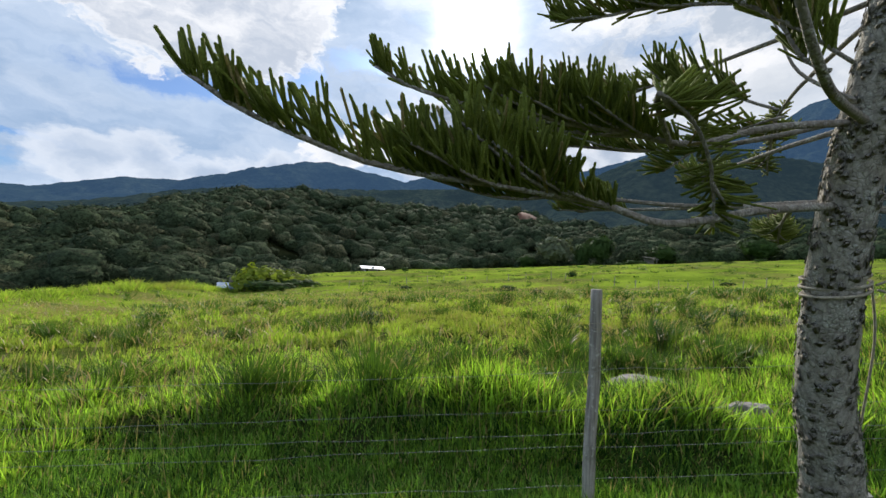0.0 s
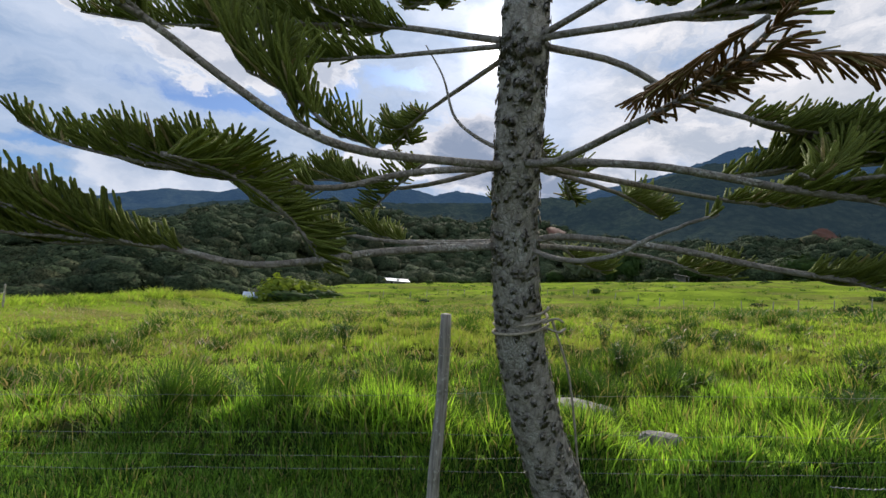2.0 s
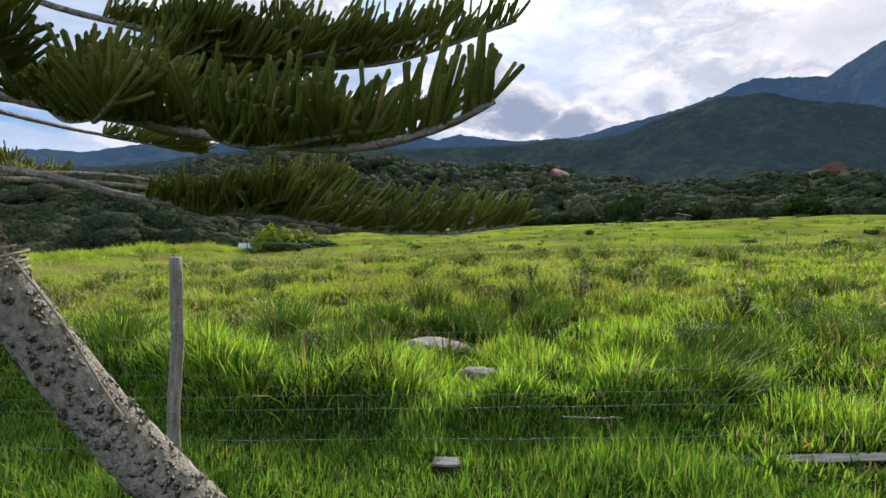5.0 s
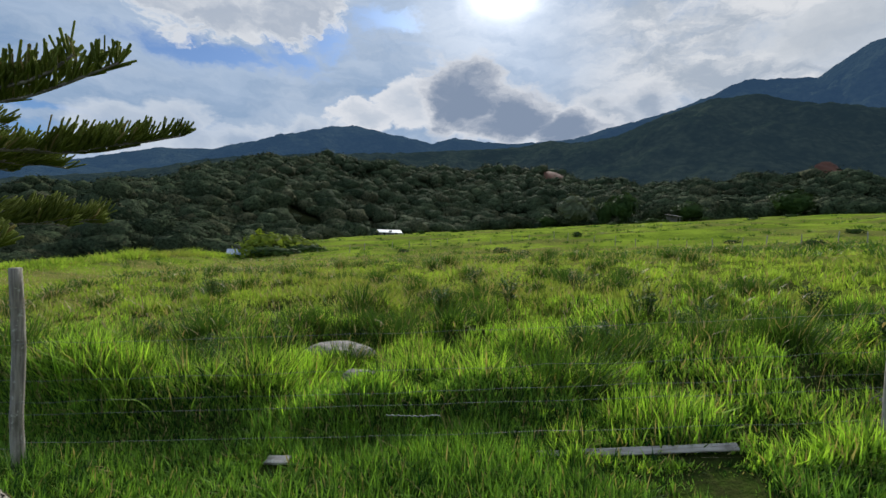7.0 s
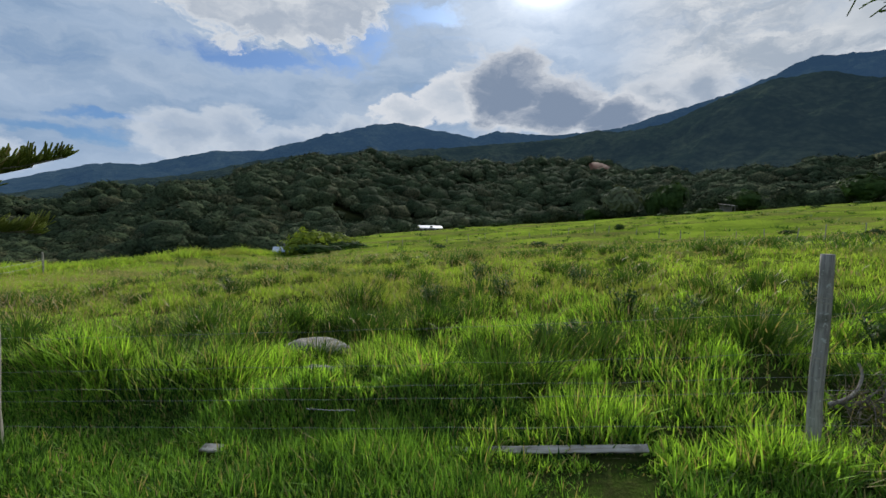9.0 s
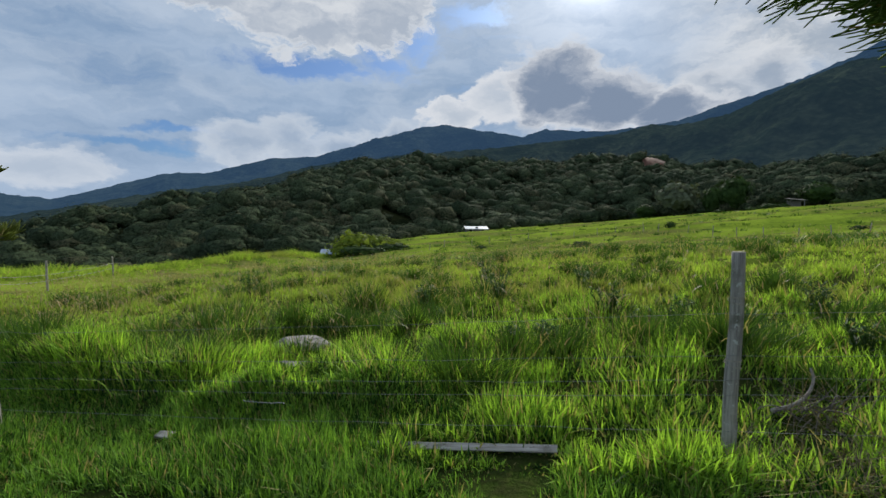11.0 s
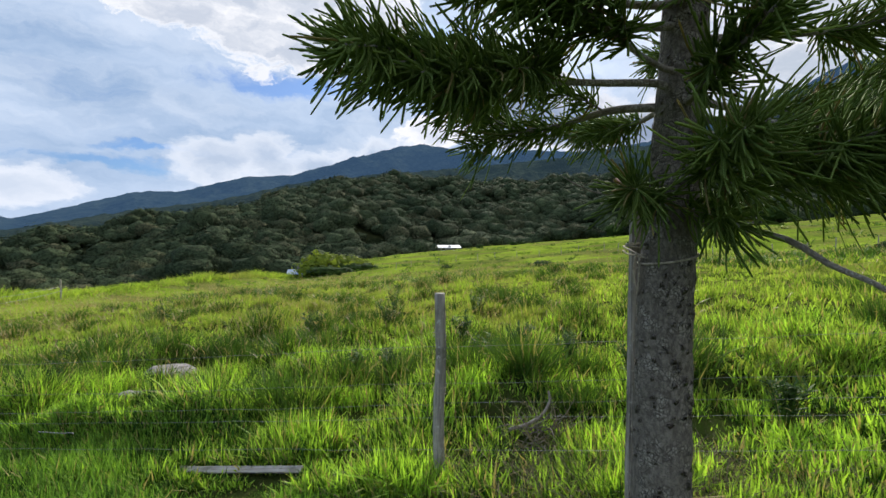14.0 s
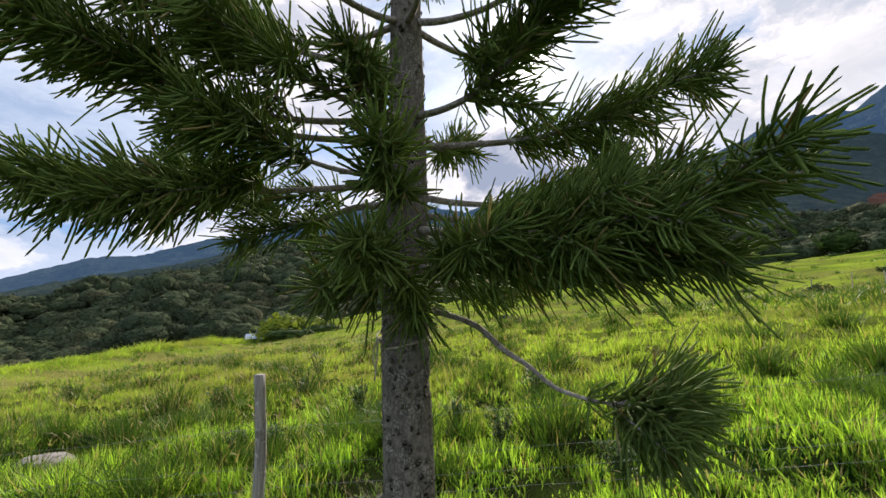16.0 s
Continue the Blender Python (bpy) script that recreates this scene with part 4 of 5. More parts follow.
B_TRUNK = [(9.28, 2.60, -0.1), (9.278, 2.60, 0.4), (9.275, 2.588, 1.1), (9.28, 2.555, 1.6), (9.31, 2.54, 2.2), (9.335, 2.50, 3.2), (9.33, 2.49, 4.2), (9.33, 2.49, 5.4)]
B_RAD = [0.145, 0.134, 0.125, 0.118, 0.104, 0.082, 0.055, 0.02]
B_LIMBS = [
    (1.74, -30, 1.3, 0, 0, dict(bare=0.72, fronds=9, thick=0.015, course=((0.34, 1.665), (0.5, 1.56), (0.62, 1.50), (0.74, 1.425), (0.93, 1.395), (1.06, 1.43), (1.20, 1.46)))),
    (1.78, 290, 0.36, 0.0, -0.06, dict(bare=0.1, fronds=2, thick=0.01)),
    (1.92, 270, 0.72, -0.02, 0.06, dict(bare=0.3, fronds=5, thick=0.014)),
    (1.84, 240, 0.46, 0.0, 0.0, dict(bare=0.2, fronds=3, thick=0.012)),
    (1.95, -55, 0.75, -0.04, 0.04, dict(bare=0.2, fronds=5, thick=0.015)),
    (1.85, 60, 0.9, 0.0, -0.1, dict(bare=0.3, fronds=4)),
    (2.26, 171, 1.75, 0, 0, dict(bare=0.20, fronds=6, thick=0.022, course=((0.2, 2.27), (0.34, 2.25), (0.52, 2.21), (0.72, 2.225), (0.99, 2.38), (1.4, 2.64), (1.68, 2.76)))),
    (2.33, 216, 1.5, 0, 0, dict(bare=0.44, fronds=16, thick=0.021, course=((0.1, 2.34), (0.4, 2.30), (0.7, 2.27), (1.0, 2.27), (1.3, 2.28), (1.46, 2.33)))),
    (2.12, -33, 1.6, 0, 0, dict(bare=0.22, fronds=10, thick=0.022, course=((0.3, 2.07), (0.6, 2.03), (0.9, 2.03), (1.25, 2.06), (1.55, 2.10)))),
    (2.0, -24, 1.4, 0, 0, dict(bare=0.25, fronds=8, thick=0.018, course=((0.3, 1.98), (0.7, 1.92), (1.1, 1.90), (1.35, 1.89)))),
    (2.2, -8, 1.2, -0.08, 0.05, dict(bare=0.25, fronds=6)),
    (2.25, -80, 0.7, 0.0, 0.1, dict(bare=0.2, fronds=4)),
    (2.3, 25, 1.3, -0.05, 0.25, dict(bare=0.3, fronds=5)),
    (2.3, 110, 1.1, 0.0, 0.1, dict(bare=0.35, fronds=4)),
    (2.6, 226, 1.45, -0.08, 0.2, dict(bare=0.5, fronds=8, thick=0.02)),
    (2.4, 232, 0.95, -0.05, 0.08, dict(bare=0.5, fronds=8, thick=0.016)),
    (2.7, 208, 1.5, -0.1, 0.15, dict(bare=0.3, fronds=4)),
    (2.7, 240, 1.0, -0.05, 0.14, dict(bare=0.4, fronds=3)),
    (2.7, 265, 0.6, -0.05, 0.1, dict(bare=0.2, fronds=4)),
    (2.55, 0, 1.5, 0, 0, dict(bare=0.30, fronds=7, course=((0.3, 2.54), (0.6, 2.55), (0.9, 2.62), (1.2, 2.75), (1.45, 2.90)))),
    (2.7, -45, 1.2, -0.08, 0.2, dict(bare=0.3, fronds=6)),
    (2.7, 80, 1.0, -0.05, 0.2, dict(bare=0.35, fronds=3)),
    (3.2, 196, 1.2, -0.1, 0.35, {}), (3.2, 235, 1.1, -0.1, 0.3, {}), (3.2, -20, 1.2, -0.1, 0.35, {}), (3.2, 50, 1.0, -0.1, 0.3, {}), (3.2, 125, 0.9, -0.1, 0.3, {}), (3.2, 285, 0.9, -0.1, 0.3, {}),
    (3.8, 210, 0.9, -0.05, 0.35, {}), (3.8, 330, 0.9, -0.05, 0.35, {}), (3.8, 90, 0.8, -0.05, 0.35, {}),
    (4.6, 180, 0.5, 0.0, 0.3, {}), (4.6, 300, 0.5, 0.0, 0.3, {}), (4.6, 60, 0.5, 0.0, 0.3, {}),
    (2.95, 214, 1.4, -0.06, 0.3, dict(bare=0.35, fronds=6)),
]
tree_b = conifer("conifer_tree", "dense dark green conifer with shaggy drooping cord-like needles", B_TRUNK, B_RAD, B_LIMBS, SHAGGY, BARK_DARK, 600, 0.010, 11)


# ---- ropes, stake and dead twigs at the trees ----
def ring_rope(name, centre, radius, turns, pitch, label, rng, tails=()):
    t = np.linspace(0, turns * 2 * np.pi, int(turns * 26))
    wob = 1 + 0.03 * np.sin(t * 2.3) + rng.normal(0, 0.008, len(t))
    pts = np.stack([centre[0] + radius * wob * np.cos(t), centre[1] + radius * wob * np.sin(t), centre[2] + pitch * t / 6.28 + 0.02 * np.sin(t + 1.0)], -1)
    pieces = [tube(pts, 0.0055, 6)]
    for tail in tails:
        pieces.append(tube(bend(tail, 16), 0.0045, 5))
    return tagged(new(name, mesh_np(name, *join(pieces), ROPE, True)), label, "rope")


rng = np.random.RandomState(8)
ring_rope("rope", (2.310, 1.530, 0.960), 0.094, 3.0, 0.028, "frayed pale rope wound round the leaning conifer trunk", rng,
          ([(2.375, 1.445, 1.010), (2.415, 1.435, 1.030), (2.445, 1.450, 1.020)], [(2.390, 1.455, 0.995), (2.430, 1.445, 0.985), (2.455, 1.455, 1.000)],
           [(2.415, 1.505, 1.020), (2.505, 1.585, 0.810), (2.585, 1.715, 0.480), (2.645, 1.815, 0.260)]))
ring_rope("rope", (9.280, 2.560, 1.540), 0.124, 1.6, 0.03, "grey rope tying the shaggy conifer to a stake", rng,
          ([(9.180, 2.490, 1.560), (9.130, 2.560, 1.590), (9.110, 2.700, 1.610), (9.125, 2.810, 1.615)], [(9.175, 2.500, 1.580), (9.120, 2.600, 1.575), (9.120, 2.800, 1.590)],
           [(9.140, 2.540, 1.590), (9.125, 2.520, 1.500), (9.140, 2.510, 1.420)], [(9.150, 2.520, 1.580), (9.145, 2.500, 1.460), (9.135, 2.500, 1.380)]))
tt = np.linspace(0, 19, 70)
coil = np.stack([9.193 + 0.050 * np.cos(tt), 2.862 + 0.050 * np.sin(tt), 1.600 + 0.035 * tt / 19 + 0.01 * np.sin(tt * 0.7)], -1)
tagged(new("rope", mesh_np("rope", *tube(coil, 0.0055, 6), ROPE, True)), "grey rope wound round the top of the stake", "rope")


def squared_stake(name, x, y, z0, z1, half, lean, label):
    bm = bmesh.new()
    bmesh.ops.create_cube(bm, size=1.0)
    bmesh.ops.scale(bm, vec=(half * 2, half * 2, z1 - z0), verts=bm.verts)
    bmesh.ops.subdivide_edges(bm, edges=[e for e in bm.edges if abs(e.verts[0].co.z - e.verts[1].co.z) > 0.1], cuts=9)
    bmesh.ops.bevel(bm, geom=[e for e in bm.edges if abs(e.verts[0].co.z - e.verts[1].co.z) > 0.05], offset=half * 0.2, segments=2, affect="EDGES")
    for v in bm.verts:
        q = Vector((v.co.x * 9, v.co.y * 9, v.co.z * 3 + x))
        v.co.x += 0.006 * noise.noise(q)
        v.co.y += 0.006 * noise.noise(q + Vector((5, 1, 2)))
        if v.co.z > (z1 - z0) * 0.45:
            v.co.z += 0.012 * noise.noise(q * 4)
    ob = new(name, bm_mesh(name, bm, POSTWOOD))
    ob.matrix_world = pose(x, y, (z0 + z1) / 2, lean[0], lean[1], 12)
    return tagged(ob, label, "stake")


squared_stake("stake", 9.195, 2.86, -0.1, 1.87, 0.032, (0, 0), "weathered square wooden stake standing beside the shaggy conifer")
tw = [tube(bend([(9.26, 2.88, 1.880), (9.12, 2.86, 1.882), (8.98, 2.82, 1.90), (8.88, 2.80, 1.94), (8.80, 2.79, 1.99)], 18), np.linspace(0.008, 0.003, 18), 6),
      tube(bend([(9.00, 2.83, 1.898), (8.98, 2.84, 1.94), (9.02, 2.85, 1.99)], 8), np.linspace(0.004, 0.002, 8), 5)]
tagged(new("dead_twig", mesh_np("dead_twig", *join(tw), TWIG, True)), "thin bare dead twig lying on the stake top", "twig")
tw = [tube(bend([(2.200, 1.300, 1.550), (2.100, 1.320, 1.600), (2.020, 1.360, 1.680), (1.970, 1.380, 1.820), (1.900, 1.380, 1.930)], 18), np.linspace(0.008, 0.002, 18), 6)]
part("bare_twig", mesh_np("bare_twig", *join(tw), TWIG, True), tree_a, "thin leafless twig")
part("branch", mesh_np("branch", *tube(bend([(1.60, 1.27, 1.375), (1.50, 1.12, 1.40), (1.42, 0.97, 1.39), (1.38, 0.87, 1.37)], 10), np.linspace(0.009, 0.006, 10), 6), TWIG, True), tree_a)


# ---- wire fences ----
def round_post(name, parent, x, y, z0, z1, r, lean=(0.0, 0.0), notch=True):
    """A split round post, flat on top, slightly crooked; lean: shift of its head."""
    n = 16
    s = np.linspace(0, 1, n)
    pts = np.stack([x + lean[0] * s + 0.006 * np.sin(s * 9 + x), y + lean[1] * s + 0.005 * np.sin(s * 7 + y), z0 + (z1 - z0) * s], -1)
    rad = r * (1.06 - 0.12 * s)
    v, t = tube(pts, rad, 12, True, 0.10, x)
    return part(name, mesh_np(name, v, t, POSTWOOD, False), parent)


def wire(parent, a, b, sag, kinks, rng, r=0.0013):
    n = 24
    s = np.linspace(0, 1, n)
    p = np.array(a)[None] * (1 - s)[:, None] + np.array(b)[None] * s[:, None]
    p[:, 2] -= sag * np.sin(np.pi * s)
    p[1:-1] += rng.normal(0, kinks, (n - 2, 3))
    pieces = [tube(p, r, 5)]
    return part("wire", mesh_np("wire", *join(pieces), WIRE, True), parent)


fence = empty("wire_fence", 0, 0, 0, "weathered round-post wire fence along the pasture", "fence")
POSTS = [(-4.2, 2.75, -1.2, 0.32, 0.0), (1.968, 2.955, -0.66, 0.887, -0.015), (7.985, 3.363, -0.12, 1.255, 0.005), (14.0, 3.72, 0.35, 1.85, 0.0)]
for x, y, z0, z1, lx in POSTS:
    round_post("post", fence, x, y, z0, z1, 0.040, (lx, 0.0))
for h in (0.24, 0.46, 0.56, 0.70, 0.95):
    for (xa, ya, za, _, _), (xb, yb, zb, _, _) in zip(POSTS[:-1], POSTS[1:]):
        ga, gb = gz(xa, ya), gz(xb, yb)
        wire(fence, (xa, ya - 0.045, ga + h + rng.normal(0, 0.012)), (xb, yb - 0.045, gb + h + rng.normal(0, 0.012)), 0.015, 0.004, rng)
t = np.linspace(0, 1, 60)
curl = np.stack([4.55 + 0.38 * t, 3.13 + 0.004 * np.sin(t * 60), -0.015 + 0.02 * t + 0.03 * np.clip(t - 0.55, 0, 1) * np.abs(np.sin(t * 9)) + 0.002 * np.cos(t * 60)], -1)
part("wire_splice", mesh_np("wire_splice", *tube(curl, 0.0035, 5), WIRE, True), fence, "pale twisted wire splice")
for x, y, z in ((1.958, 2.955, 0.635), (7.987, 3.363, 0.95), (7.986, 3.363, 0.56)):
    tt = np.linspace(0, 14, 50)
    p = np.stack([x + 0.046 * np.cos(tt), y + 0.046 * np.sin(tt), z + 0.03 * np.sin(tt * 0.31)], -1)
    part("wire_tie", mesh_np("wire_tie", *tube(p, 0.002, 5), ROPE, True), fence)

side = empty("side_fence", 0, 0, 0, "old leaning post and wire fence at the pasture edge", "fence")
last = None
for b, r in ((-64, 24), (-59.2, 30.5), (-55.4, 37), (-50.5, 46)):
    x, y = 4.5 + r * math.sin(math.radians(b)), r * math.cos(math.radians(b))
    z = gz(x, y)
    h = 1.75 + 0.3 * math.sin(b)
    round_post("post", side, x, y, z - 0.2, z + h, 0.065, (0.1 * math.sin(b * 3), 0.0))
    if last:
        for hh in (0.7, 1.1):
            wire(side, (last[0], last[1], last[2] + hh), (x, y, z + hh), 0.08, 0.01, rng, 0.012)
    last = (x, y, z)

far_fence = empty("field_fence", 0, 0, 0, "distant line of thin fence posts crossing the pasture", "fence")
for i in range(24):
    b = -16 + 58 * i / 23 + random.uniform(-0.5, 0.5)
    r = 62 + 10 * math.sin(i * 0.25)
    x, y = 4.5 + r * math.sin(math.radians(b)), r * math.cos(math.radians(b))
    z = gz(x, y)
    round_post("post", far_fence, x, y, z - 0.1, z + random.uniform(0.8, 1.3), 0.042, (random.uniform(-0.1, 0.1), 0))


# ---- boards and stones in the grass ----
def board(name, a, b, width, thick, label, tilt=0.0):
    a, b = Vector(a), Vector(b)
    ln = (b - a).length
    bm = bmesh.new()
    bmesh.ops.create_cube(bm, size=1.0)
    bmesh.ops.scale(bm, vec=(width, thick, ln), verts=bm.verts)
    bmesh.ops.subdivide_edges(bm, edges=[e for e in bm.edges if abs(e.verts[0].co.z - e.verts[1].co.z) > 0.05], cuts=12)
    for v in bm.verts:
        q = Vector((v.co.x * 6, v.co.y * 6, v.co.z * 4 + a.x))
        v.co.y += 0.006 * noise.noise(q) + 0.012 * math.sin(v.co.z * 2.0)
        v.co.x += 0.004 * noise.noise(q * 3)
        if abs(v.co.z) > ln * 0.49:
            v.co.z += 0.02 * noise.noise(q * 9)
    bmesh.ops.bevel(bm, geom=[e for e in bm.edges if e.calc_face_angle(0) > 1.0], offset=0.003, segments=1, affect="EDGES")
    ob = new(name, bm_mesh(name, bm, BOARD))
    d = (b - a).normalized()
    ob.matrix_world = Matrix.Translation((a + b) / 2) @ d.to_track_quat("Z", "Y").to_matrix().to_4x4() @ pose(0, 0, 0, 0, 0, tilt)
    return tagged(ob, label, "board")


board("plank", (5.45, 3.20, gz(5.45, 3.2) + 0.035), (6.954, 3.257, -0.098), 0.055, 0.018, "long grey weathered plank lying in the grass by the fence", 35)
board("board_offcut", (3.72, 3.09, gz(3.72, 3.1) + 0.05), (3.89, 3.08, gz(3.89, 3.1) + 0.055), 0.07, 0.02, "short grey board offcut lying in the grass", 20)


def stone(name, x, y, z, size, seed, label):
    bm = bmesh.new()
    bmesh.ops.create_icosphere(bm, subdivisions=3, radius=1.0)
    for v in bm.verts:
        q = v.co.copy()
        v.co *= 1 + 0.22 * noise.noise(q * 1.3 + Vector((seed, 0, 0))) + 0.07 * noise.noise(q * 4 + Vector((seed, 0, 0)))
        v.co.z = min(v.co.z, 0.62 + 0.1 * noise.noise(q * 2 + Vector((0, seed, 0))))
        v.co = Vector((v.co.x * size[0], v.co.y * size[1], v.co.z * size[2]))
    ob = new(name, bm_mesh(name, bm, STONE))
    ob.location = (x, y, z)
    return tagged(ob, label, "rock", "stones in the grass")


stone("rock", 3.46, 5.60, -0.335, (0.44, 0.25, 0.14), 2.0, "flat-topped pale grey rock half sunk in tall grass")
stone("rock", 4.04, 4.48, -0.26, (0.21, 0.11, 0.13), 7.0, "low flat pale stone half sunk in grass")


# ---- heap of dead branches ----
def brush_heap():
    rg = np.random.RandomState(4)
    heap = empty("brush_heap", 0, 0, 0, "dark heap of dead twigs and dry fronds beside a fence post", "brush heap")
    cx, cy = 8.66, 3.97
    g0 = gz(cx, cy)
    pieces = []
    for _ in range(34):
        a = rg.uniform(0, 6.28)
        r = 0.16 * math.sqrt(rg.uniform(0, 1))
        p0 = np.array([cx + r * math.cos(a), cy + r * math.sin(a), g0 + rg.uniform(0.02, 0.16)])
        d = np.array([rg.normal(), rg.normal(), rg.normal() * 0.25])
        d = d / np.linalg.norm(d) * rg.uniform(0.12, 0.4)
        mid = p0 + d * 0.5 + np.array([0, 0, rg.uniform(-0.03, 0.08)])
        pieces.append(tube(bend([p0, mid, p0 + d], 6), np.linspace(0.006, 0.002, 6) * rg.uniform(0.5, 1.3), 5))
    part("twig_tangle", mesh_np("twig_tangle", *join(pieces), BARK_DARK, True), heap)["kind"] = "stuff"
    stick = bend([(8.43, 3.96, g0 + 0.10), (8.57, 4.0, g0 + 0.14), (8.69, 4.08, g0 + 0.20), (8.75, 4.14, g0 + 0.30), (8.74, 4.17, g0 + 0.38)], 22)
    part("curved_stick", mesh_np("curved_stick", *tube(stick, np.linspace(0.016, 0.009, 22), 8, True, 0.1), TWIG, True), heap, "pale curved dry stick")
    n = 90
    base = np.stack([cx + rg.normal(0, 0.15, n), cy + rg.normal(0, 0.12, n), np.full(n, g0 + 0.03) + rg.uniform(0, 0.14, n)], -1)
    part("dry_needles", mesh_np("dry_needles", *blades(base, rg.uniform(0, 6.28, n), rg.uniform(0.08, 0.3, n), rg.uniform(0.004, 0.01, n), rg.uniform(0.6, 1.6, n), rg.uniform(-0.2, 0.5, n), 3), LITTER), heap)


brush_heap()


# ---- buildings far off ----
def polar(b, r):
    x, y = MID[0] + r * math.sin(math.radians(b)), MID[1] + r * math.cos(math.radians(b))
    return x, y, gz(x, y)


def box_mesh(name, size, mat, bevel=0.02):
    bm = bmesh.new()
    bmesh.ops.create_cube(bm, size=1.0)
    bmesh.ops.scale(bm, vec=size, verts=bm.verts)
    bmesh.ops.bevel(bm, geom=list(bm.edges), offset=bevel, segments=1, affect="EDGES")
    return bm_mesh(name, bm, mat)


def cottage(name, b, r, width, depth, wall_h, roof_h, turn, label, lift=0.0, wall_mat=WALLING, roof_mat=ROOFING):
    x, y, z = polar(b, r)
    house = empty(name, x, y, z + lift, label, "house")
    house.rotation_euler = (0, 0, radians(turn))
    wall = part("wall", box_mesh("wall", (width, depth, wall_h * 0.62), wall_mat), house)
    wall.location = (0, 0, wall_h * 0.69)
    foot = part("foundation", box_mesh("foundation", (width * 0.96, depth * 0.96, wall_h * 0.38 + 0.8), WALLING), house)
    foot.location = (0, 0, wall_h * 0.19 - 0.4)
    for s in (-1, 1):
        bm = bmesh.new()
        over = 0.7
        hw = width / 2 + over
        run = depth / 2 + over
        a = [bm.verts.new(c) for c in ((-hw, s * run, -0.25), (hw, s * run, -0.25), (hw, 0, roof_h), (-hw, 0, roof_h))]
        f = bm.faces.new(a)
        ext = bmesh.ops.extrude_face_region(bm, geom=[f])
        bmesh.ops.translate(bm, vec=(0, 0, 0.12), verts=[v for v in ext["geom"] if isinstance(v, bmesh.types.BMVert)])
        bmesh.ops.recalc_face_normals(bm, faces=bm.faces)
        roof = part("roof", bm_mesh("roof", bm, roof_mat), house, "pale sheet roofing")
        roof.location = (0, 0, wall_h)
    for k, wx in enumerate((-0.32, 0.0, 0.32)):
        if k == 1:
            door = part("door", box_mesh("door", (0.9, 0.08, 2.0), WALLING), house)
            door.location = (wx * width, -depth / 2 - 0.03, 1.0)
        else:
            win = part("window", box_mesh("window", (1.3, 0.08, 1.0), ROOFING), house)
            win.location = (wx * width, -depth / 2 - 0.03, wall_h * 0.55)
            pane = part("pane", box_mesh("pane", (1.1, 0.06, 0.8), GLASS_DARK), win)
            pane.location = (0, -0.03, 0)
    return house


cottage("house", -11.3, 150, 6.4, 4.6, 1.5, 0.55, 24, "small distant house with thin white sheet roof", 0.2, WALLING)
cottage("hut", -28.2, 76, 2.8, 2.2, 0.8, 0.4, 25, "small hut with pale blue sheet roof behind bushes", -0.25, WALLING, TIN)


def shed(b, r):
    x, y, z = polar(b, r)
    s = empty("shed", x, y, z, "small dark open field shed with sloping roof", "shed")
    for dx in (-1.5, 1.5):
        for dy in (-1.0, 1.0):
            p = part("post", box_mesh("post", (0.15, 0.15, 1.9), WALLING), s)
            p.location = (dx, dy, 0.85)
    roof = part("roof", box_mesh("roof", (4.0, 2.9, 0.12), WALLING), s)
    roof.location, roof.rotation_euler = (0, 0, 1.95), (radians(6), radians(5), 0)
    wall = part("wall", box_mesh("wall", (3.0, 0.1, 1.5), WALLING), s)
    wall.location = (0, 1.0, 0.8)


shed(22.4, 150)


# ---- bushes and trees of the pasture ----
def bush(name, b, r, width, height, mat, seed, label, group="pasture bushes", leaf=0.07, n=420, lift=0.0):
    x, y, z = polar(b, r)
    v, t = crown(n, leaf, seed, 0.4, 0.55)
    v = v * np.array([width, width * 0.8, height * 1.25]) + np.array([0, 0, height * 0.36 + lift])
    ob = empty(name, x, y, z, label, "bush", group)
    part("crown", mesh_np("crown", v, t, mat), ob)
    stems = []
    rg = np.random.RandomState(seed)
    for _ in range(5):
        a = rg.uniform(0, 6.28)
        e = np.array([math.cos(a) * width * 0.25, math.sin(a) * width * 0.25, height * 0.5 + lift])
        stems.append(tube(bend([(0, 0, -0.1), e * np.array([0.4, 0.4, 0.6]), e], 8), np.linspace(0.03, 0.012, 8) * max(1.0, height), 6))
    part("stem", mesh_np("stem", *join(stems), BARK_DARK, True), ob)
    return ob


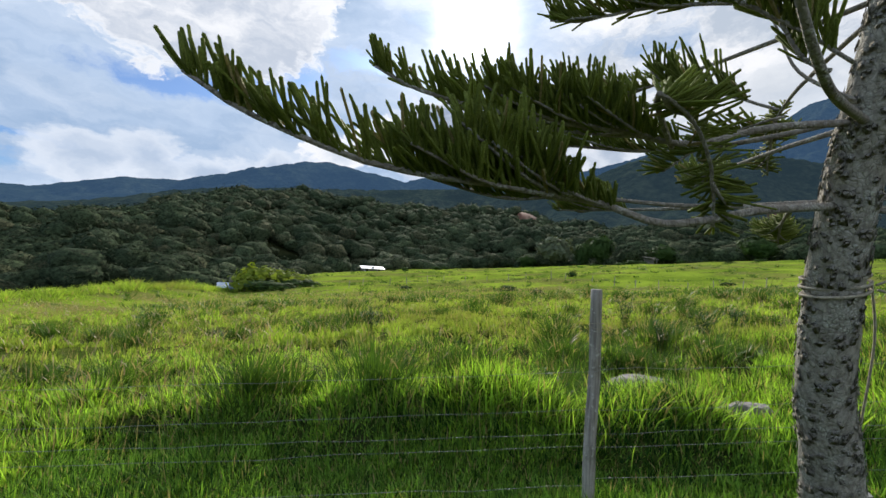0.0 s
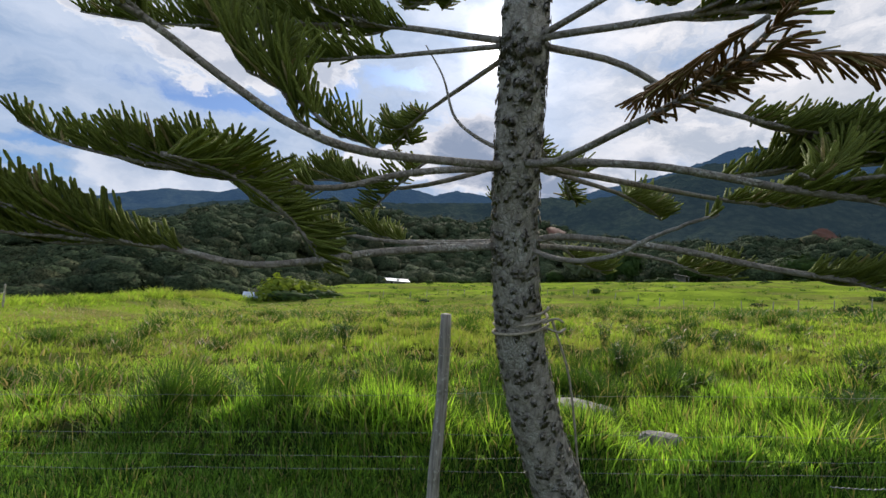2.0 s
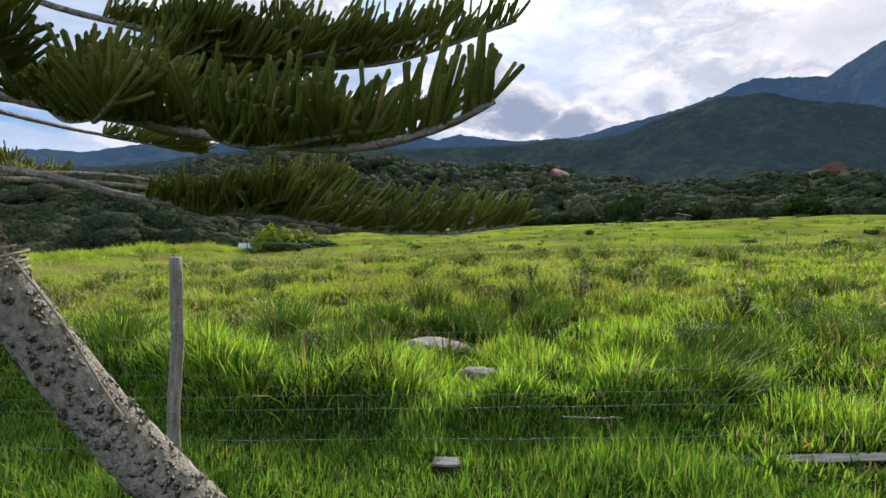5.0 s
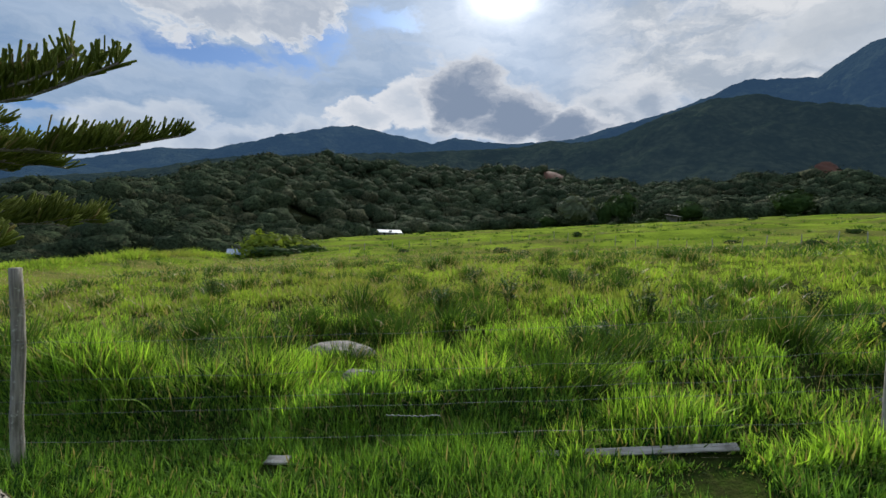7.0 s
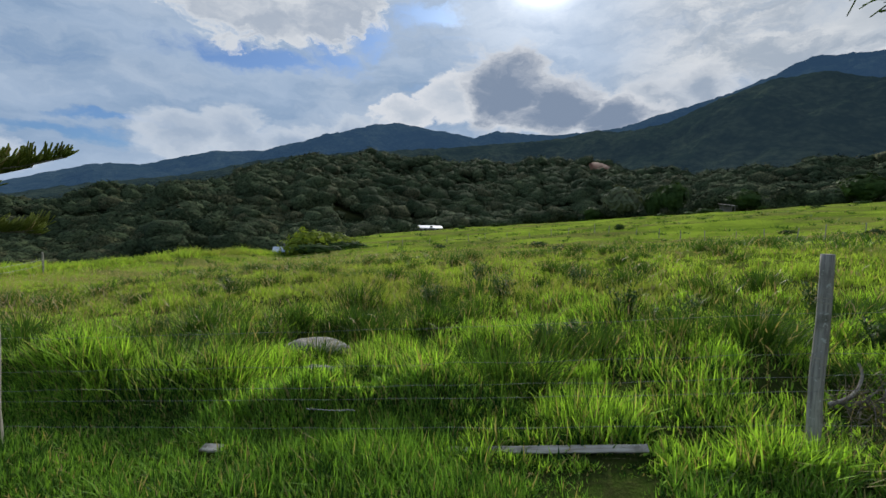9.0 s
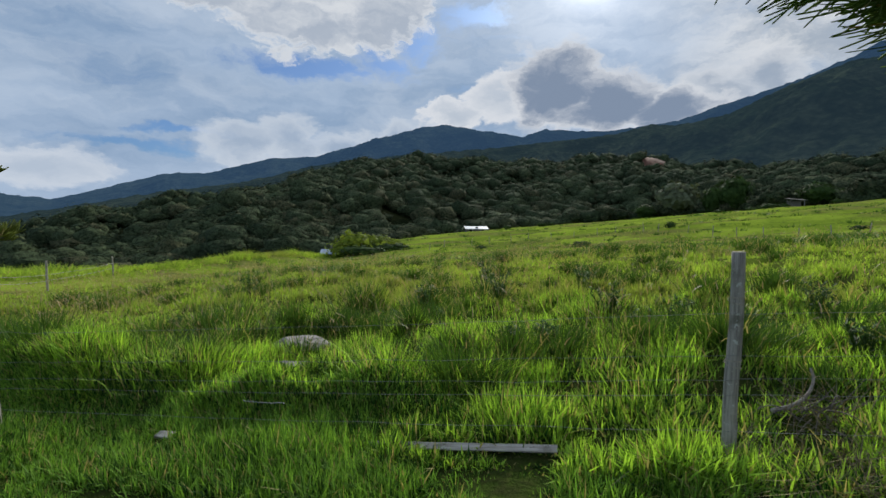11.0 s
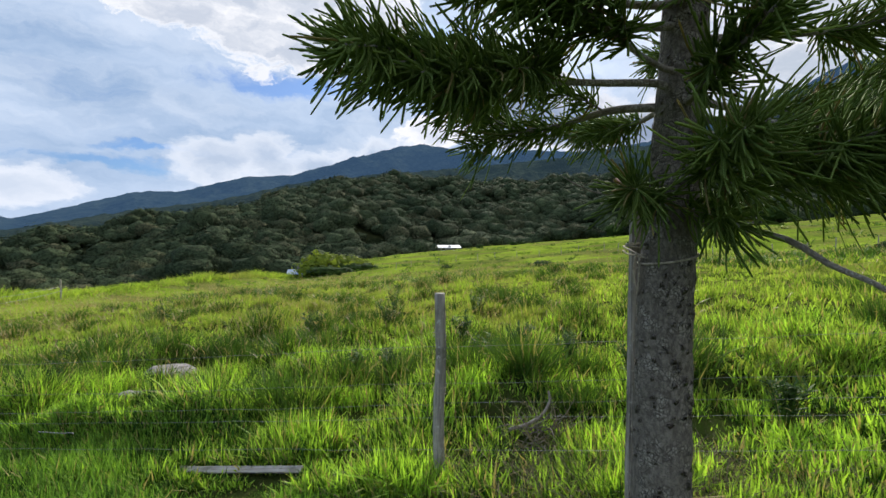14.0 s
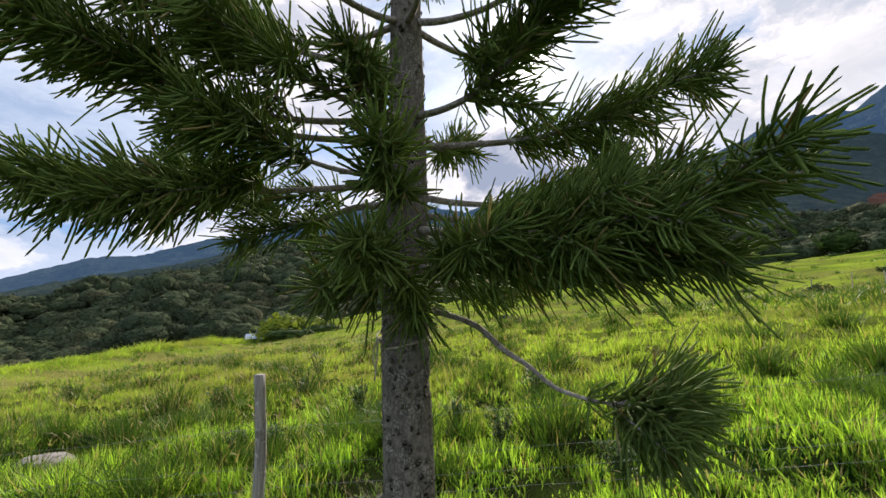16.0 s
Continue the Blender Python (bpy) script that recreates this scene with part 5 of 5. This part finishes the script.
for k, (b, r, wd, h, dk) in enumerate(((-27.0, 71, 3.4, 2.0, 0), (-25.8, 74, 4.6, 3.4, 0), (-24.4, 76, 4.4, 2.7, 0), (-22.8, 76, 4.2, 2.2, 0), (-21.2, 76, 3.6, 1.6, 0), (-25.0, 70, 5.0, 1.4, 1), (-22.0, 74, 4.2, 1.3, 1),
                                       (-23.6, 70, 4.0, 1.1, 1), (-20.2, 74, 3.0, 1.0, 1))):
    bush("bush", b, r, wd * 1.35, h * (1.1 if dk else 1.2), DARKLEAF if dk else SHRUB, 40 + k, "low dark bush in the pasture" if dk else "light green bushy shrub at the field edge")
for k, (b, r, wd, h) in enumerate(((35.3, 48, 1.9, 0.95), (12.3, 72, 1.3, 0.9), (28.5, 60, 1.7, 0.5), (-9.0, 58, 1.5, 0.6), (3.5, 52, 1.9, 0.7), (6.5, 44, 1.5, 0.6), (20.5, 140, 5.5, 1.7), (21.6, 142, 3.0, 1.5), (19.2, 138, 4.0, 1.2),
                                   (25.5, 150, 2.4, 1.2), (-7.2, 140, 2.4, 1.3), (-8.6, 145, 2.0, 1.0), (30, 120, 2.6, 0.9), (38, 75, 2.0, 0.7), (-3, 150, 3.5, 1.4), (-2.0, 152, 2.0, 1.2), (33, 150, 3.4, 1.0), (16, 146, 3.0, 1.0))):
    bush("bush", b, r, wd, h, DARKLEAF, 60 + k, "low dark bush standing alone in the pasture")


def broadleaf(b, r, width, height, mat, seed, label):
    x, y, z = polar(b, r)
    tree = empty("tree", x, y, z - 0.3, label, "tree", "trees at the forest edge")
    rg = np.random.RandomState(seed)
    limbs = [tube(bend([(0, 0, -0.2), (0.1, 0, height * 0.25), (0, 0.1, height * 0.55)], 10), np.linspace(0.35, 0.18, 10), 8)]
    for _ in range(6):
        a = rg.uniform(0, 6.28)
        e = np.array([math.cos(a) * width * 0.3, math.sin(a) * width * 0.3, height * rg.uniform(0.6, 0.8)])
        limbs.append(tube(bend([(0, 0, height * 0.3), e * np.array([0.5, 0.5, 0.85]), e], 8), np.linspace(0.16, 0.04, 8), 6))
    part("trunk", mesh_np("trunk", *join(limbs), BARK_DARK, True), tree)
    v, t = crown(900, 0.05, seed, 0.2, 0.92)
    part("crown", mesh_np("crown", v * np.array([width, width, height]) + np.array([0, 0, height * 0.58]), t, mat), tree)


for k, (b, r, wd, h, m, lab) in enumerate(((11.7, 184, 15, 13, PALELEAF, "round pale grey-green tree at the forest edge"), (17.0, 183, 10, 13, DARKLEAF, "dark dense tree at the forest edge"),
                                           (15.0, 183, 7, 10, DARKLEAF, "dark green tree at the forest edge"), (8.5, 186, 8, 6, DARKLEAF, "low dark green tree at the forest edge"),
                                           (5.8, 188, 9, 6, CANOPY, "low grey-green tree at the forest edge"), (20.5, 181, 9, 8, CANOPY, "grey-green tree at the forest edge"),
                                           (24.0, 179, 10, 8, DARKLEAF, "dark green tree at the forest edge"), (27.5, 177, 9, 8, CANOPY, "grey-green tree at the forest edge"),
                                           (33, 175, 12, 9, DARKLEAF, "dark green tree at the forest edge"), (0.5, 190, 8, 6, CANOPY, "low grey-green tree at the forest edge"))):
    broadleaf(b, r, wd, h, m, 90 + k, lab)


# ---- bare clay scar on the hill ----
def clay_scar(b, r, w_, h_, lift, surface, label):
    rg = np.random.RandomState(int(b * 10))
    n = 14
    bs = np.linspace(b - w_ / 2, b + w_ / 2, n)
    rs = np.linspace(r - h_, r + h_, n)
    bb_, rr_ = np.meshgrid(bs, rs)
    x, y = MID[0] + rr_ * np.sin(np.radians(bb_)), MID[1] + rr_ * np.cos(np.radians(bb_))
    z = surface(x, y, rr_, bb_) + lift + rg.normal(0, 0.4, x.shape)
    edge = np.hypot((bb_ - b) / (w_ / 2), (rr_ - r) / h_) + rg.normal(0, 0.08, x.shape)
    z = z - 6.0 * np.clip(edge - 0.75, 0, 1) * 2
    i, j = np.meshgrid(np.arange(n - 1), np.arange(n - 1), indexing="ij")
    a = i * n + j
    tris = np.stack([np.stack([a, a + 1, a + n + 1], -1), np.stack([a, a + n + 1, a + n], -1)], 2).reshape(-1, 3)
    tagged(new("clay_slope", mesh_np("clay_slope", np.stack([x, y, z], -1).reshape(-1, 3), tris, CLAY, True)), label, "bare slope", kind="structure")


clay_scar(8.8, 432, 2.5, 34, 3.5, lambda x, y, r, b: ground(x, y), "bare reddish clay slip on the wooded slope")
clay_scar(35.4, 955, 2.2, 26, 5.0, FLANK, "small bare reddish clay slip high on the wooded mountain")


# ---- grass ----
def keep_clear(x, y):
    """Where no blade grows: on boards, stones and trunks."""
    k = np.ones(len(x), bool)
    for cx, cy, r in ((2.85, 2.10, 0.16), (9.28, 2.6, 0.17), (7.985, 3.363, 0.05), (1.968, 2.955, 0.05), (8.66, 3.97, 0.2)):
        k &= np.hypot(x - cx, y - cy) > r
    k &= ~((np.abs(x - 3.46) < 0.28) & (y > 5.40) & (y < 5.75)) & ~((np.abs(x - 4.04) < 0.13) & (y > 4.44) & (y < 4.58))
    k &= ~((x > 6.0) & (x < 6.98) & (np.abs(y - 3.22) < 0.06)) & ~((x > 3.70) & (x < 3.92) & (y > 2.9) & (y < 3.15))
    return k


def lush(x, y):
    """0 short turf .. 1 tall tussocks."""
    far = smooth(np.hypot(x - MID[0], y), 14, 34)
    fine = np.maximum(mounds(x, y, 0.85), 0.7 * mounds(x + 7.3, y + 2.1, 0.4))
    broad = mounds(x - 3.0, y + 5.0, 2.3)
    return np.clip((fine * (1 - 0.5 * far) + 0.6 * broad * (0.5 + 0.5 * far) - 0.10) * 1.15, 0, 1)


def sow(name, n, area, height, width, mat, label, rng, tuft=0, stations=4, wind=0.3, power=1.0, rise=True, even=False):
    """Blades over a fan (bearings and distances about the walk) or a strip of land, in tufts."""
    kind, a0, a1, b0, b1 = area
    m = n // tuft if tuft else n
    if kind == "strip":
        x, y = rng.uniform(a0, a1, m), b0 + (b1 - b0) * rng.uniform(0, 1, m) ** power
    else:
        b = np.radians(rng.uniform(a0, a1, m))
        r = np.sqrt(rng.uniform(0, 1, m) * (b1 ** 2 - b0 ** 2) + b0 ** 2) if power == 1.0 else b0 * (b1 / b0) ** rng.uniform(0, 1, m)
        x, y = MID[0] + r * np.sin(b), MID[1] + r * np.cos(b)
    pick = rng.uniform(0, 1, m) < 0.08 + 0.92 * lush(x, y) ** 1.1
    if even:
        pick[:] = True
    x, y = x[pick], y[pick]
    m = len(x)
    turn = rng.uniform(0, 2 * np.pi, m)
    lean = rng.uniform(0.05, 0.45, m)
    scale = np.ones(m)
    if tuft:
        spread = rng.uniform(0.5, 1.3, m)
        x, y = np.repeat(x, tuft), np.repeat(y, tuft)
        scale = np.repeat(rng.uniform(0.7, 1.3, m), tuft)
        k = len(x)
        turn = rng.uniform(0, 2 * np.pi, k)
        rad = np.abs(rng.normal(0, 1, k)) * np.repeat(spread, tuft) * height[1] * 0.16
        x, y = x + rad * np.cos(turn), y + rad * np.sin(turn)
        lean = np.clip(0.06 + rad / (height[1] * 0.8), 0, 0.8)
    k = len(x)
    grow = lush(x, y) if rise else np.full(k, 0.6)
    ln = (height[0] + (height[1] - height[0]) * grow) * scale * rng.uniform(0.6, 1.2, k)
    ln = ln * np.where((x > 5.9) & (x < 7.0) & (y > 2.85) & (y < 3.24), 0.45, 1.0)
    # the foot of the bank lies in its shade and grows short
    foot = (x > -2.2) & (x < 5.7) & (y < bank_line(x) - 0.12)
    ln = ln * np.where(foot, 1.0 if even else 0.5, 1.0)
    ok = keep_clear(x, y)
    if kind == "fan":
        d = np.hypot(x - MID[0], y - MID[1])
        ok &= d < along(CREST, np.degrees(np.arctan2(x - MID[0], y - MID[1]))) + 1.5
    far = np.clip(np.hypot(x - MID[0], y - MID[1]) / 30.0, 0.0, 6.0) if power != 1.0 else np.zeros(k)
    wd = rng.uniform(width[0], width[1], k) * (1 + far * 1.3)
    base = np.stack([x, y, ground(x, y) - 0.02], -1)
    turn = turn + wind * np.sin(turn) + rng.normal(0, 1.1, k)
    v, t = blades(base[ok], turn[ok], ln[ok], wd[ok], lean[ok], (rng.uniform(0.0, 1.0, k) ** 1.6 * 0.75)[ok], stations)
    return tagged(new(name, mesh_np(name, v, t, mat, True)), label, "grass", kind="stuff")


g_rng = np.random.RandomState(21)
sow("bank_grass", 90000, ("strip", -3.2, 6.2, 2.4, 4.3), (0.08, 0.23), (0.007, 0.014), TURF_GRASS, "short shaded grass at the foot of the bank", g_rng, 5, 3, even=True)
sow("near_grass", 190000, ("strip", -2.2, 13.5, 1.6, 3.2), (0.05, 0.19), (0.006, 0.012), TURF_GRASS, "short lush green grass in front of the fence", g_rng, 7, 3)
sow("trodden_grass", 60000, ("strip", -3.0, 14.0, -5.0, 1.6), (0.03, 0.10), (0.008, 0.014), TURF_GRASS, "short trodden grass along the path", g_rng, 6, 3)
sow("tall_grass", 480000, ("strip", -4.5, 17.0, 3.05, 8.5), (0.06, 0.32), (0.008, 0.016), GRASS, "tall bright green grass behind the fence", g_rng, 5, 3, power=1.4)
sow("field_grass", 240000, ("fan", -66, 52, 7.5, 28.0), (0.05, 0.32), (0.011, 0.022), MEADOW, "tall uneven pasture grass", g_rng, 6, 3, power=2.0)
sow("far_grass", 160000, ("fan", -64, 48, 26.0, 180.0), (0.04, 0.20), (0.012, 0.026), MEADOW, "far pasture grass in soft tussocks", g_rng, 5, 3, power=2.0)


def tussocks(n, area, height, name, label, rg, count, spots=(), mat=CLUMP):
    xs, ys = rg.uniform(area[0], area[1], n), area[2] + (area[3] - area[2]) * rg.uniform(0, 1, n) ** 1.3
    big = rg.uniform(0.5, 1.25, n)
    if spots:
        xs, ys = np.concatenate([xs, [p[0] for p in spots]]), np.concatenate([ys, [p[1] for p in spots]])
        big = np.concatenate([big, rg.uniform(0.9, 1.3, len(spots))])
    x, y, s = np.repeat(xs, count), np.repeat(ys, count), np.repeat(big, count)
    k = len(x)
    turn = rg.uniform(0, 6.28, k)
    rad = np.abs(rg.normal(0, 0.19, k)) * s
    x, y = x + rad * np.cos(turn), y + rad * np.sin(turn)
    ok = keep_clear(x, y)
    base = np.stack([x, y, ground(x, y) - 0.02], -1)
    v, t = blades(base[ok], (turn + rg.normal(0, 0.9, k))[ok], (height * s * rg.uniform(0.55, 1.15, k))[ok], (rg.uniform(0.006, 0.013, k) * (1 + y / 16))[ok], (0.05 + rad * 0.8 + np.abs(rg.normal(0, 0.10, k)))[ok], rg.uniform(0.0, 0.6, k)[ok], 3)
    tagged(new(name, mesh_np(name, v, t, mat, True)), label, "grass", kind="stuff")


# dark green clumps, and dark ones put in for the shade of hollows
DARK_SPOTS = ((6.41, 5.25), (7.78, 5.4), (9.11, 5.73), (10.12, 6.6), (10.15, 5.44), (6.95, 5.38), (8.07, 6.36), (8.46, 5.4), (3.72, 6.5), (4.0, 6.3), (4.0, 7.3), (2.6, 6.5),
              (2.4, 5.5), (1.31, 6.25), (0.26, 6.12), (4.74, 6.45), (4.62, 7.9), (3.0, 8.3), (9.33, 8.87), (5.24, 9.35), (8.54, 10.6), (7.54, 11.7), (-0.63, 4.73), (0.33, 4.4), (2.09, 4.68), (-3.3, 5.9))
tussocks(150, (-10, 26, 4.2, 26.0), 0.52, "grass_tussocks", "dark green arching grass tussocks", g_rng, 320, DARK_SPOTS)

TALL_SPOTS = ((-1.31, 5.25), (-0.8, 5.1), (-0.26, 5.0), (0.2, 4.95), (0.64, 4.9), (2.73, 4.0), (2.4, 4.1), (0.94, 4.7), (3.2, 4.1), (5.28, 4.3), (6.99, 6.1), (7.35, 6.6), (9.77, 6.1),
              (8.26, 6.2), (5.79, 6.2), (6.2, 4.6), (-2.2, 5.4), (-3.0, 5.0), (1.4, 4.3))
tussocks(0, (0, 1, 4, 5), 0.34, "tall_tufts", "tall bright grass tufts shading the hollows before them", g_rng, 330, TALL_SPOTS, GRASS)
tussocks(0, (0, 1, 4, 5), 0.20, "low_tufts", "low grass tufts leaning over the stones", g_rng, 220, ((3.86, 4.26), (4.02, 4.24), (4.2, 4.28), (4.3, 4.42), (3.76, 4.42), (3.05, 5.25), (3.3, 5.2), (3.55, 5.2), (3.8, 5.28), (3.95, 5.5)), GRASS)


def far_tufts(n, rg):
    """Dark rush tufts dotted over the far pasture."""
    b = np.radians(rg.uniform(-40, 48, n))
    r = 22.0 * (170 / 22.0) ** rg.uniform(0, 1, n)
    x, y = MID[0] + r * np.sin(b), MID[1] + r * np.cos(b)
    ok = r < along(CREST, np.degrees(b)) - 3
    x, y, r = x[ok], y[ok], r[ok]
    m = 26
    s = np.repeat(rg.uniform(0.5, 1.3, len(x)), m)
    k = len(s)
    turn = rg.uniform(0, 6.28, k)
    rad = np.abs(rg.normal(0, 0.45, k)) * s
    xx, yy = np.repeat(x, m) + rad * np.cos(turn) * 1.6, np.repeat(y, m) + rad * np.sin(turn)
    base = np.stack([xx, yy, ground(xx, yy) - 0.02], -1)
    v, t = blades(base, turn, s * rg.uniform(0.25, 0.6, k), 0.03 + 0.05 * np.repeat(r, m) / 60, 0.15 + rad * 0.6, rg.uniform(0.1, 0.7, k), 3)
    tagged(new("rush_tufts", mesh_np("rush_tufts", v, t, CLUMP, True)), "dark rush tufts dotted over the pasture", "grass", kind="stuff")


far_tufts(900, g_rng)


def brow_brush(n, rg):
    """Rank light grass and low brush along the brow at the field's left edge."""
    b = rg.uniform(-66, -27, n)
    r = along(CREST, b) + rg.normal(-1.0, 2.2, n)
    big = 0.35 + 0.65 * np.abs(ripple(b * 3.0, b * 0.7, 9.0)) + 0.3 * rg.uniform(0, 1, n)
    m = 30
    s_ = np.repeat(big, m)
    k = len(s_)
    turn = rg.uniform(0, 6.28, k)
    rad = np.abs(rg.normal(0, 0.5, k)) * s_
    x = np.repeat(MID[0] + r * np.sin(np.radians(b)), m) + rad * np.cos(turn)
    y = np.repeat(MID[1] + r * np.cos(np.radians(b)), m) + rad * np.sin(turn)
    base = np.stack([x, y, ground(x, y) - 0.05], -1)
    v, t = blades(base, turn, s_ * rg.uniform(0.4, 1.15, k), rg.uniform(0.03, 0.07, k), 0.1 + 0.3 * rad, rg.uniform(0.1, 0.6, k), 3)
    tagged(new("brow_brush", mesh_np("brow_brush", v, t, MEADOW, True)), "rank pale grass and brush along the edge of the field", "grass", kind="stuff")


brow_brush(520, g_rng)


def seed_heads(n, rg):
    """Feathery heads over the pasture, thickest in a belt along the middle and left of the field."""
    b = np.radians(rg.uniform(-66, 48, n))
    r = 4.5 * (60 / 4.5) ** rg.uniform(0, 1, n)
    x, y = MID[0] + r * np.sin(b), MID[1] + r * np.cos(b)
    belt = smooth(r, 4.5, 11) * (1 - 0.7 * smooth(np.degrees(b), -4, 14)) * smooth(ripple(x, y * 1.6, 11.0), -0.5, 0.3)
    ok = (y > 3.7) & (r < along(CREST, np.degrees(b)) + 1) & (rg.uniform(0, 1, n) < 0.12 + 0.88 * belt)
    x, y, r = x[ok], y[ok], r[ok]
    k = len(x)
    z = ground(x, y)
    h = rg.uniform(0.45, 0.85, k)
    thin = 1 + r / 14.0
    turn = rg.uniform(0, 6.28, k)
    stalk = blades(np.stack([x, y, z], -1), turn, h, 0.0022 * thin, np.full(k, 0.12), np.full(k, 0.15), 3)
    top = np.stack([x + np.cos(turn) * h * 0.27, y + np.sin(turn) * h * 0.27, z + h * 0.90], -1)
    head = blades(top, turn, rg.uniform(0.06, 0.14, k), 0.008 * thin, rg.uniform(0.2, 0.9, k), rg.uniform(0.2, 0.7, k), 4)
    tagged(new("seed_heads", mesh_np("seed_heads", *join([stalk, head]), SEED, True)), "pale feathery grass seed heads over the pasture", "grass", kind="stuff")


seed_heads(17000, g_rng)


def weed(x, y, height, seed):
    """A leafy field weed: bowed stems with oval, shiny leaves."""
    rg = np.random.RandomState(seed)
    n = 26
    foot = np.array([x, y, gz(x, y)])
    stems, at, way = [], [], []
    for _ in range(n):
        a = rg.uniform(0, 6.28)
        out = np.array([math.cos(a), math.sin(a), 0]) * rg.uniform(0.1, 0.5) * height
        line = bend([foot + out * 0.2, foot + out * 0.6 + (0, 0, height * 0.55), foot + out + (0, 0, height * rg.uniform(0.75, 1.1))], 7)
        stems.append(tube(line, np.linspace(0.004, 0.0015, 7), 4))
        k = rg.randint(9, 16)
        s_ = rg.uniform(0.25, 1.0, k)
        at.append(np.stack([np.interp(s_ * 6, np.arange(7), line[:, c]) for c in range(3)], -1))
    at = np.concatenate(at)
    k = len(at)
    leaves = blades(at, rg.uniform(0, 6.28, k), rg.uniform(0.035, 0.07, k), rg.uniform(0.012, 0.022, k), rg.uniform(0.5, 1.6, k), rg.uniform(0.1, 0.8, k), 4)
    ob = empty("weed", 0, 0, 0, "leafy dark green field weed with small shiny leaves", "weed", "weeds among the grass")
    part("stem", mesh_np("stem", *join(stems), CLUMP, True), ob)
    part("foliage", mesh_np("foliage", *leaves, WEED, True), ob)["kind"] = "stuff"


for k, (x, y, h) in enumerate(((6.35, 5.5, 0.42), (6.75, 5.7, 0.40), (5.75, 8.4, 0.55), (7.5, 6.6, 0.55), (7.9, 6.2, 0.45), (8.35, 6.7, 0.5), (9.0, 6.2, 0.42), (2.1, 5.0, 0.42), (0.4, 6.4, 0.4), (4.6, 7.6, 0.5),
                               (10.0, 7.0, 0.5), (-0.6, 9.5, 0.6), (5.1, 10.5, 0.6), (9.6, 5.2, 0.38), (10.6, 4.4, 0.4), (7.2, 9.8, 0.6))):
    weed(x, y, h, 300 + k)


def litter(n, cx, cy, w_, h_, rg, label):
    x, y = rg.normal(cx, w_, n), rg.normal(cy, h_, n)
    base = np.stack([x, y, ground(x, y) + 0.01 + rg.uniform(0, 0.03, n)], -1)
    v, t = blades(base, rg.uniform(0, 6.28, n), rg.uniform(0.05, 0.2, n), rg.uniform(0.003, 0.008, n), rg.uniform(1.0, 2.5, n), rg.uniform(-0.3, 0.1, n), 3)
    tagged(new("dry_litter", mesh_np("dry_litter", v, t, LITTER)), label, "litter", kind="stuff")


litter(2600, 9.3, 3.2, 0.7, 0.35, g_rng, "dry brown needle litter under the shaggy conifer")
